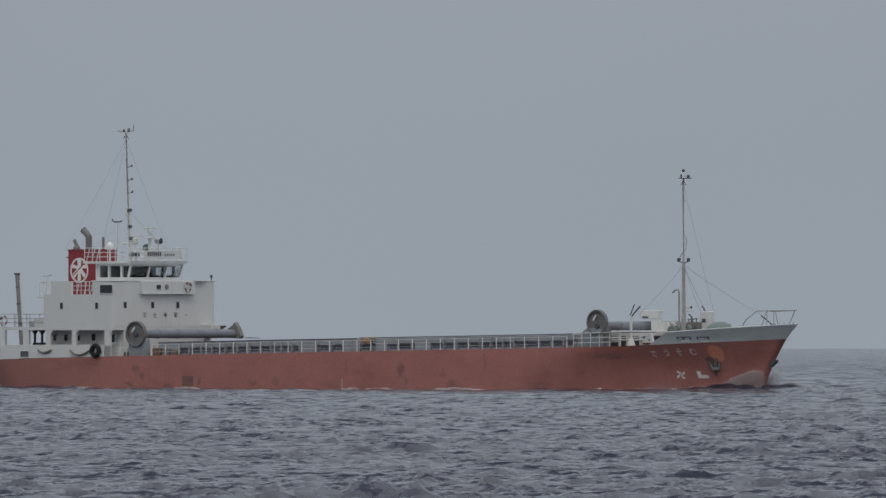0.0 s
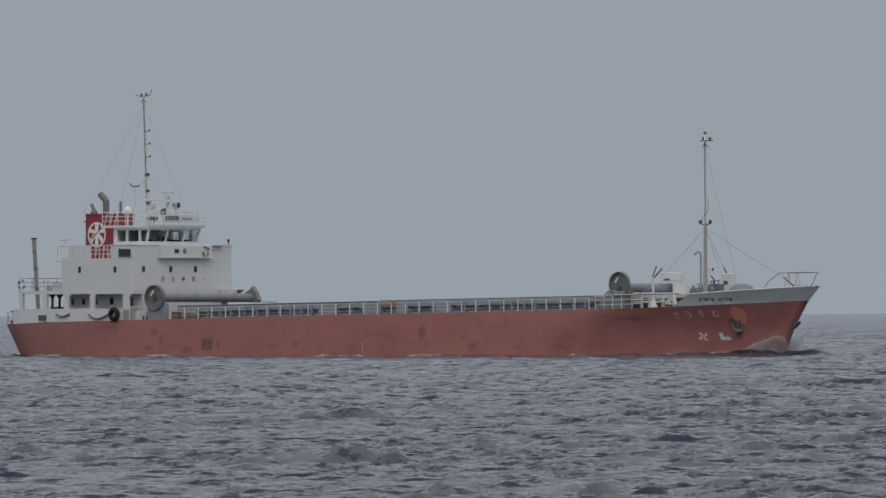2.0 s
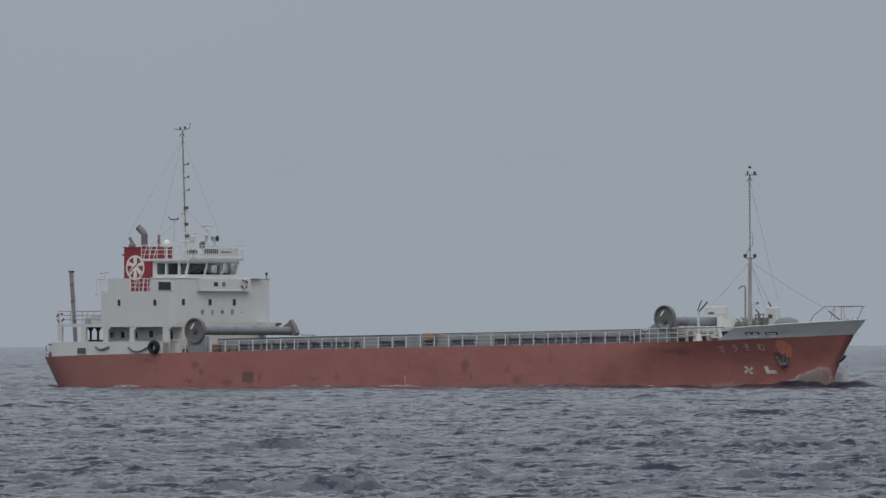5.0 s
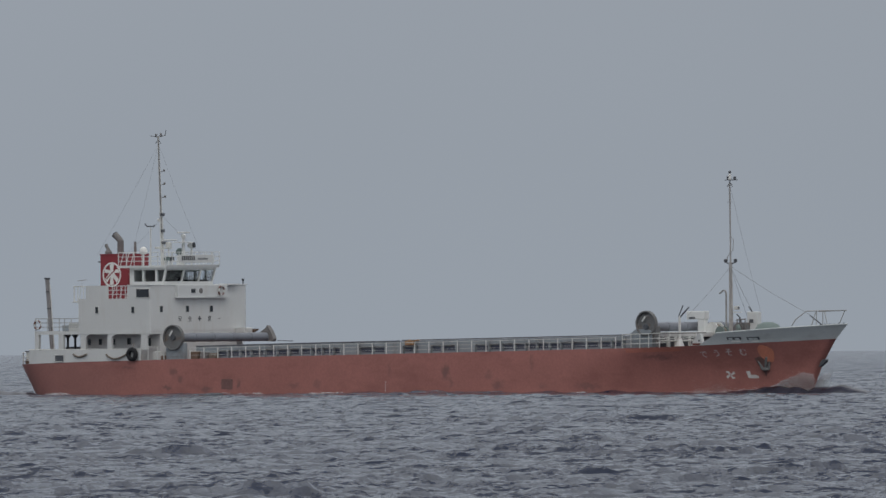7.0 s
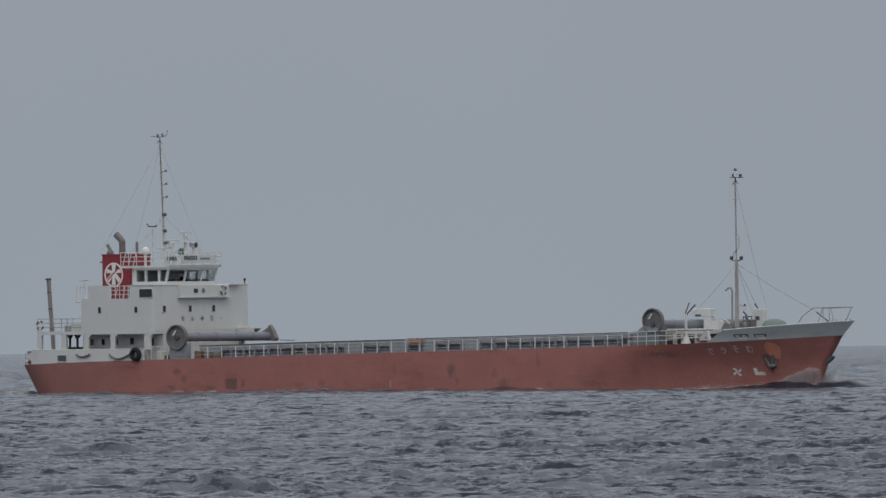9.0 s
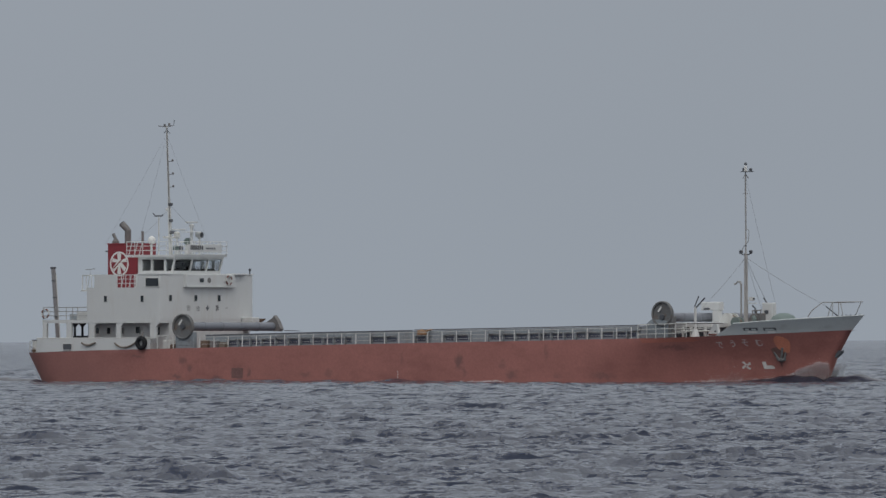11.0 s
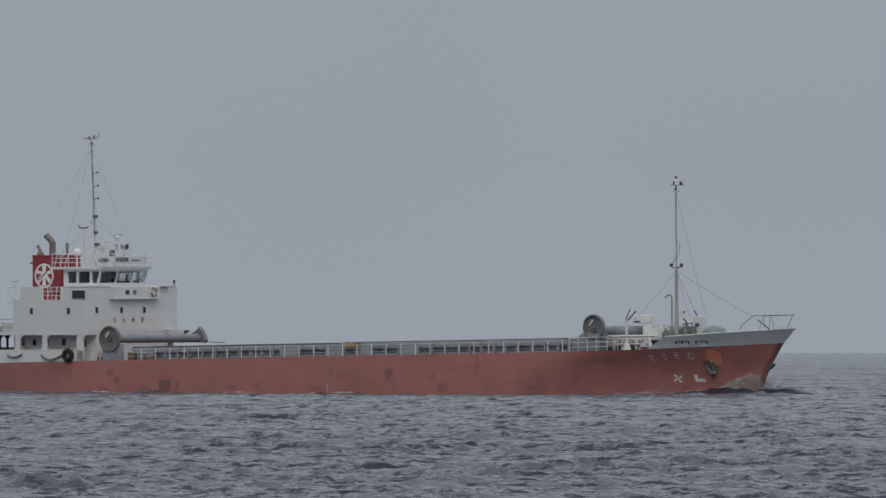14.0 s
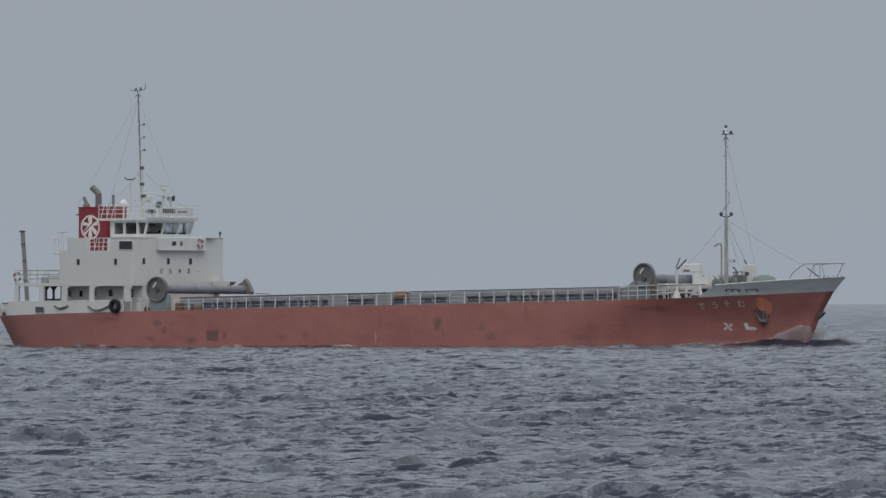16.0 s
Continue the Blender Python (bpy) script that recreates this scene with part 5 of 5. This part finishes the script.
for ch, y in (("安", -2.45), ("全", -1.17), ("第", 1.37), ("一", 2.62)):
    glyph(ch, (y, 6.33), 0.46 if ch != "一" else 0.36, BLACK, house_place, house, "black painted safety slogan letter")
for w, h in ((0.42, 0.12), (0.12, 0.42)):
    part("safety_cross", box(B(), HF - 0.01, HF + 0.012 + (0.003 if w > h else 0), 0.1 - w / 2, 0.1 + w / 2, 6.33 - h / 2, 6.33 + h / 2), GREY_DARK, house, "dark green safety cross")

# bow thruster mark: four bent blades
for k in range(4):
    a = k * math.pi / 2 + 0.35
    cx, cz = -9.24, 1.54
    pts = [(0.05, -0.07), (0.34, -0.02), (0.36, 0.16), (0.27, 0.18), (0.20, 0.09), (0.05, 0.07)]
    hull_patch("thruster_mark", [(cx + (p * math.cos(a) - q * math.sin(a)) * 1.1, cz + p * math.sin(a) + q * math.cos(a)) for p, q in pts], LETTER_PAINT, "white bow thruster mark")
# bulbous bow mark
hull_patch("bulb_mark", [(-8.04, 1.84), (-7.74, 1.84), (-7.70, 1.26), (-7.94, 1.26)], LETTER_PAINT, "white bulbous bow mark")
hull_patch("bulb_mark", [(-7.72, 1.54), (-7.34, 1.54), (-7.17, 1.42), (-7.17, 1.26), (-7.71, 1.26)], LETTER_PAINT, "white bulbous bow mark")
# primer patch round the hawse pipe
patch = [(-6.16 + 0.54 * math.cos(a) * (1 + 0.1 * math.sin(3 * a)), 3.24 + 0.72 * math.sin(a) * (1 + 0.12 * math.cos(2 * a + 1))) for a in np.linspace(0, 2 * math.pi, 25)[:-1]]
hull_patch("hawse_patch", patch, ORANGE, "orange primer patch round the hawse pipe", 0.012)


ANCHOR = material("weathered_anchor_steel", (0.20, 0.205, 0.205), 0.7, grain=0.2, stain=(0.16, 0.08, 0.05), stain_amount=0.5, stain_scale=(2, 2, 2))


def anchor(side):
    y = lambda x, z: side * (half_beam(x, z) + 0.16)
    an = part("anchor", rod(B(), (-6.22, y(-6.22, 2.95) * 0.98, 2.95), (-6.49, y(-6.49, 2.05), 2.05), 0.1, 10), ANCHOR, ship, "black stockless anchor housed in the hawse pipe")
    part("crown", box(B(), -6.72, -6.22, min(y(-6.4, 2.2) - 0.16, y(-6.4, 2.2) + 0.16), max(y(-6.4, 2.2) - 0.16, y(-6.4, 2.2) + 0.16), 1.86, 2.12, 0.1), ANCHOR, an)
    for dx in (-0.42, 0.38):
        part("fluke", rod(B(), (-6.48 + dx * 0.5, y(-6.48 + dx * 0.5, 1.98), 1.98), (-6.45 + dx, y(-6.45 + dx, 2.62), 2.62), 0.15, 8, 0.04), ANCHOR, an)
    return an


anchor(-1)
anchor(1)
GRIME = material("grimy_hull_paint", (0.19, 0.11, 0.1), 0.7, grain=0.35, grain_scale=5)
hull_patch("rust_run", [(-7.15, 2.85), (-6.8, 3.0), (-6.3, 2.9), (-6.05, 2.5), (-6.25, 2.1), (-6.5, 1.8), (-6.62, 1.35), (-6.75, 1.85), (-7.05, 2.4)], GRIME, "dark grimy run below the anchor", 0.010)
# stem fender block
part("stem_fender", prism(B(), [(-2.78, 2.14), (-2.62, 2.18), (-2.22, 2.48), (-2.06, 2.66), (-2.14, 2.76), (-2.42, 2.74), (-2.66, 2.5)], -0.17, 0.17), GREY_DARK, ship, "black rubber block on the stem")
# mooring chocks in the bow bulwark
for xa, xb in ((-8.62, -7.53), (-7.14, -6.21)):
    ch = hull_patch("mooring_chock", [(xa, 4.34), (xb, 4.36), (xb, 4.59), (xa, 4.57)], GREY_DARK, "dark mooring chock opening", 0.03, bulwark)
    for xm, w in ((xa + 0.28, 0.30), (xb - 0.32, 0.34)):
        hull_patch("chock_plate", [(xm - w / 2, 4.36), (xm + w / 2, 4.36), (xm + w / 2, 4.50), (xm - w / 2, 4.50)], HULL_GREY, "", 0.05, bulwark)
    hull_patch("chock_lip", [(xa + 0.25, 4.16), (xb - 0.1, 4.18), (xb - 0.15, 4.30), (xa + 0.3, 4.28)], LOGO_WHITE, "", 0.05, bulwark)
# dark square of bare plating above the waterline
SCUFF = material("dark_scuffed_red", (0.20, 0.108, 0.10), 0.7, grain=0.3)
hull_patch("scuffed_square", [(-59.65, 0.52), (-58.45, 0.50), (-58.42, 1.34), (-59.62, 1.36)], SCUFF, "dark rectangular scuffed patch", 0.012)
# touch-up paint under the fore deck rail
hull_patch("primer_stripe", [(-17.4, 3.36), (-12.9, 3.46), (-12.3, 3.58), (-12.8, 3.76), (-17.6, 3.66)], TOUCH_UP, "faded orange touch-up stripe", 0.018)
# draught marks amidships
for k in range(4):
    z = 0.35 + k * 0.22
    hull_patch("draught_mark", [(-42.36, z), (-42.24, z), (-42.24, z + 0.07), (-42.36, z + 0.07)], LOGO_WHITE, "", 0.012)


# ---- bow wave, spray and broken crests ----
PACE, CRESTS = [], []
FOAM = material("sea_foam", (0.76, 0.79, 0.81), 0.8, grain=0.12, grain_scale=14)


# copy of the sea water, brightness put into its colour for the ship's waves
LIGHTENED_WATER = material("lightened_wave_water", (0.036, 0.038, 0.056), 0.2, grain=0.5, grain_scale=1.6, bump=0.6, spec=0.5)


def bow_wave():
    """A smooth dark ridge that runs aft from the stem along the near side, and the mound over the bulb ahead of it."""
    S = np.linspace(0, 1, 60)[:, None]
    W = np.linspace(-1, 1, 17)[None, :]
    s = S * 13
    width = 0.9 + 0.12 * s
    h = (0.55 * np.exp(-((s - 2.8) / 4.0) ** 2) + 0.2 * np.exp(-s / 12)) * (1 - np.exp(-((s + 0.15) / 1.0) ** 2))
    wob = 0.08 * np.sin(s * 2.1) + 0.06 * np.sin(s * 4.7)
    for side in (-1, 1):
        x = -3.0 - 0.80 * s + 0.60 * W * width
        y = side * (0.1 + 0.60 * s + 0.80 * W * width)
        z = -0.14 + (h + wob * h) * (np.cos(W * math.pi) * 0.5 + 0.5) ** 0.8
        me = grid_mesh("bow_wave", x, y, z)
        me.materials.append(LIGHTENED_WATER)
        PACE.append(tagged(new("bow_wave", me), "dark smooth bow wave curling off the stem", "wave", "waves made by the ship"))
    u = S
    x = -6.2 + 9.4 * u + 0 * W
    half = 0.25 + 1.1 * np.sin(math.pi * u) ** 0.6
    y = W * half
    crest = 0.8 * np.sin(math.pi * u ** 1.15) ** 1.3 + 0.06 * np.sin(u * 23) * np.sin(math.pi * u)
    z = -0.15 + crest * (1 - np.abs(W) ** 2.6) + 0.02 * np.sin(9 * W + 14 * u)
    me = grid_mesh("bulb_wave", x, y, z)
    me.materials.append(LIGHTENED_WATER)
    PACE.append(tagged(new("bulb_wave", me), "dark mound of water pushed up ahead of the stem", "wave", "waves made by the ship"))


bow_wave()


def stern_wave():
    """The dark wave that closes in under the counter on the near side."""
    u = np.linspace(0, 1, 50)[:, None]
    W = np.linspace(-1, 1, 15)[None, :]
    x = -88.5 + 11.0 * u + 0.25 * np.sin(5 * W + 9 * u)
    y = -5.6 - 1.1 * u + W * (0.4 + 0.9 * np.sin(math.pi * u) ** 0.7)
    crest = 0.52 * np.sin(math.pi * u ** 0.8) ** 1.4 + 0.07 * np.sin(u * 21) * np.sin(math.pi * u)
    z = -0.12 + crest * (1 - np.abs(W) ** 2.2) + 0.02 * np.sin(8 * W + 17 * u)
    me = grid_mesh("stern_wave", x, y, z)
    me.materials.append(LIGHTENED_WATER)
    PACE.append(tagged(new("stern_wave", me), "dark smooth wave closing in under the ship's counter", "wave", "waves made by the ship"))


stern_wave()


def flecks(bm, rng, n, where, r0, r1):
    """Small irregular drops of foam."""
    for _ in range(n):
        c = Vector(where(rng))
        r = rng.uniform(r0, r1)
        vs = [bm.verts.new(c + Vector((rng.gauss(0, 1), rng.gauss(0, 1), rng.gauss(0, 0.6))).normalized() * r * rng.uniform(0.7, 1.3)) for _ in range(4)]
        for q in ((0, 1, 2), (0, 2, 3), (0, 3, 1), (1, 3, 2)):
            bm.faces.new([vs[i] for i in q])
    return bm


def spray_at(rng):
    """A veil that leaps up just abaft the stem and falls away aft."""
    u = rng.random()
    x = -3.2 - 5.6 * u
    top = (1.35 + 0.09 * math.sin(u * 19) + 0.05 * math.sin(u * 47 + 1)) * math.exp(-((u - 0.12) / 0.36) ** 2) + 0.12
    z = 0.05 + top * (1 - 0.95 * rng.random() ** 1.2) + abs(rng.gauss(0, 0.07))
    return (x + rng.gauss(0, 0.08), -(half_beam(x, max(z, 0)) + 0.05 + 0.3 * rng.random() * z), z)


def mist_at(rng):
    """Thin spray hanging along the fore body and drifting ahead of the stem."""
    x = -2.6 - 9.5 * rng.random() ** 1.4
    z = 0.1 + rng.expovariate(3.2) * (0.55 + 0.45 * math.sin(x * 1.7) * math.sin(x * 0.6 + 1))
    return (x, -(half_beam(x, max(z, 0)) + 0.05 + 0.7 * rng.random()), z)


def far_veil_at(rng):
    """The matching veil on the far side, seen past the stem."""
    u = rng.random()
    z = 0.1 + 1.5 * (1 - u) * rng.random() ** 1.3 + abs(rng.gauss(0, 0.1))
    x = along(STEM, z) - 0.2 - 1.8 * u + 0.5 * rng.random() * (1 - u)
    return (x, half_beam(x, max(z, 0)) + 0.4 + 1.5 * rng.random() * (1 - u), z)


def fringe_at(rng):
    c, w = rng.choice(((-13.2, 0.7), (-11.8, 0.5), (-9.6, 0.3)))
    x = c + rng.gauss(0, 1) * w
    return (x, -(half_beam(x, 0.1) + 0.2 + abs(rng.gauss(0, 0.35))), abs(rng.gauss(0, 0.1)))


def stern_at(rng):
    x = -84.0 - rng.random() * 8
    return (x, rng.uniform(-5.0, 4.0), 0.05 + abs(rng.gauss(0, 0.08)))


bm = flecks(B(), random.Random(1), 26000, spray_at, 0.008, 0.024)
flecks(bm, random.Random(4), 7000, mist_at, 0.008, 0.02)
flecks(bm, random.Random(6), 20000, far_veil_at, 0.012, 0.03)
flecks(bm, random.Random(2), 320, fringe_at, 0.02, 0.06)
PACE.append(tagged(part("bow_spray", bm, FOAM, None, "white spray thrown up at the stem"), "", "spray", kind="stuff"))
PACE.append(tagged(part("stern_foam", flecks(B(), random.Random(3), 160, stern_at, 0.04, 0.12), FOAM, None, "white foam churned up behind the stern"), "", "foam", kind="stuff"))
rng_c = random.Random(21)
for k, (x0, length, n) in enumerate(((-4, 5, 420), (-16, 2.0, 120), (-27, 7, 520), (-41, 3, 240), (-56, 4, 260), (-70, 2, 140), (-88, 5, 360), (-104, 3, 200))):
    lumps = [(rng_c.gauss(0, 0.3) * length, rng_c.uniform(0.35, 0.9), rng_c.uniform(0.06, 0.2)) for _ in range(5)]

    def crest_at(rng, lumps=lumps):
        u, w, h = rng.choice(lumps)
        v = rng.gauss(0, 1)
        return (u + v * w, -6.95 - abs(rng.gauss(0, 0.35)), 0.05 + h * math.exp(-v * v) + abs(rng.gauss(0, 0.03)))
    ob = tagged(part("foam_crest", flecks(B(), random.Random(50 + k), 2 * n, crest_at, 0.02, 0.06), FOAM, None, "broken white wave crest along the hull"), "", "foam", kind="stuff")
    CRESTS.append((ob, x0 + rng_c.uniform(-2, 2)))


# ---- a seabird gliding low over the water beyond the ship ----
def build_seabird():
    bird = tagged(new("seabird"), "dark grey seabird gliding low over the sea", "bird")
    part("body", wheel(B(), (-0.24, 0, 0), (1, 0, 0), [(0, 0), (0.05, 0.04), (0.16, 0.085), (0.28, 0.09), (0.40, 0.06), (0.46, 0.045), (0.50, 0.05), (0.56, 0.035), (0.62, 0)], 12), PLUMAGE, bird, smooth=True)
    part("beak", rod(B(), (0.36, 0, -0.005), (0.45, 0, -0.02), 0.016, 6, 0.003), YELLOW, bird)
    part("tail", prism(B(), [(-0.42, -0.01), (-0.18, -0.015), (-0.18, 0.02), (-0.42, 0.012)], -0.06, 0.06), PLUMAGE, bird)
    for side in (-1, 1):
        bm = B()
        rows = []
        for y, x0, x1, z in ((0.05, -0.10, 0.14, 0.04), (0.28, -0.06, 0.17, 0.19), (0.52, -0.12, 0.06, 0.26), (0.66, -0.20, -0.12, 0.25)):
            rows.append([bm.verts.new((x, side * y, z + dz)) for x, dz in ((x0, 0), (x1, 0), (x1 - 0.02, 0.018), (x0, 0.012))])
        for ra, rb in zip(rows, rows[1:]):
            for i in range(4):
                j = (i + 1) % 4
                bm.faces.new((ra[i], ra[j], rb[j], rb[i]))
        bm.faces.new(rows[0])
        bm.faces.new(rows[-1][::-1])
        part("wing", bm, PLUMAGE, bird)
    for piece in bird.children:
        piece.data.transform(Matrix.Scale(0.48, 4))
    return bird


PLUMAGE = material("dark_grey_plumage", (0.11, 0.11, 0.115), 0.8, grain=0.2, grain_scale=20)
seabird = build_seabird()


# ---- what moves ----
def motions():
    # the ship steams ahead and rolls a little
    course = [
        (0.0, pose(-48.00, 0, -0.179, 0.097, 0, 0)),
        (0.5, pose(-45.00, 0, -0.135, 0.202, 0, 0)),
        (1.0, pose(-42.00, 0, -0.045, 0.111, 0, 0)),
        (1.5, pose(-39.00, 0, 0.135, 0.071, 0, 0)),
        (2.0, pose(-36.00, 0, 0.135, -0.189, 0, 0)),
        (2.5, pose(-33.00, 0, 0.090, 0.015, 0, 0)),
        (3.0, pose(-30.00, 0, 0.045, -0.132, 0, 0)),
        (3.5, pose(-27.00, 0, -0.018, -0.173, 0, 0)),
        (4.0, pose(-24.00, 0, -0.090, -0.220, 0, 0)),
        (6.5, pose(-9.00, 0, 0.045, -0.016, 0, 0)),
        (7.0, pose(-6.00, 0, 0.045, 0.165, 0, 0)),
        (7.5, pose(-3.00, 0, 0.000, 0.166, 0, 0)),
        (8.0, pose(0.00, 0, 0.090, 0.278, 0, 0)),
        (8.5, pose(3.00, 0, 0.045, 0.005, 0, 0)),
        (9.0, pose(6.00, 0, -0.090, 0.088, 0, 0)),
        (9.5, pose(9.00, 0, -0.179, 0.027, 0, 0)),
        (12.0, pose(24.00, 0, -0.045, -0.164, 0, 0)),
        (12.5, pose(27.00, 0, -0.045, -0.036, 0, 0)),
        (13.0, pose(30.00, 0, -0.045, -0.048, 0, 0)),
        (13.5, pose(33.00, 0, -0.090, 0.128, 0, 0)),
        (14.0, pose(36.00, 0, -0.135, 0.252, 0, 0)),
        (14.5, pose(39.00, 0, -0.045, 0.173, 0, 0)),
        (15.0, pose(42.00, 0, 0.045, -0.040, 0, 0)),
        (15.5, pose(45.00, 0, 0.090, -0.218, 0, 0)),
        (16.0, pose(48.00, 0, 0.090, -0.349, 0, 0)),
    ]
    walk(ship, course)
    for ob in LOOSE:
        walk(ob, course)
    # the bow wave keeps pace, level with the sea
    level = [(t, pose(6 * t - 48, 0, 0.08)) for t in (0, 2, 4, 6, 8, 10, 12, 14, 16)]
    for ob in PACE:
        walk(ob, level)
    # broken crests fall back along the side
    for ob, x0 in CRESTS:
        walk(ob, [(t, pose(x0 - 48 + 3.4 * t, 0, 0)) for t in (0, 2, 4, 6, 8, 10, 12, 14, 16)])
    # the bird glides across beyond the bow
    walk(seabird, [(t, pose(-99.17 + -2.964 * t, 210.59 + 1.570 * t, 3.06, 0, 0, 180.0)) for t in (0, 4, 8, 12, 16)])
    # the waves run down wind
    steps = [i * 16 / 8 for i in range(9)]
    walk(sea, [(t, pose(-7 + 0.95 * t, 10 - 1.25 * t, 0)) for t in steps])
    walk(swell, [(t, pose(-8 + 1.0 * t, 15 - 1.9 * t, 0)) for t in steps])


motions()
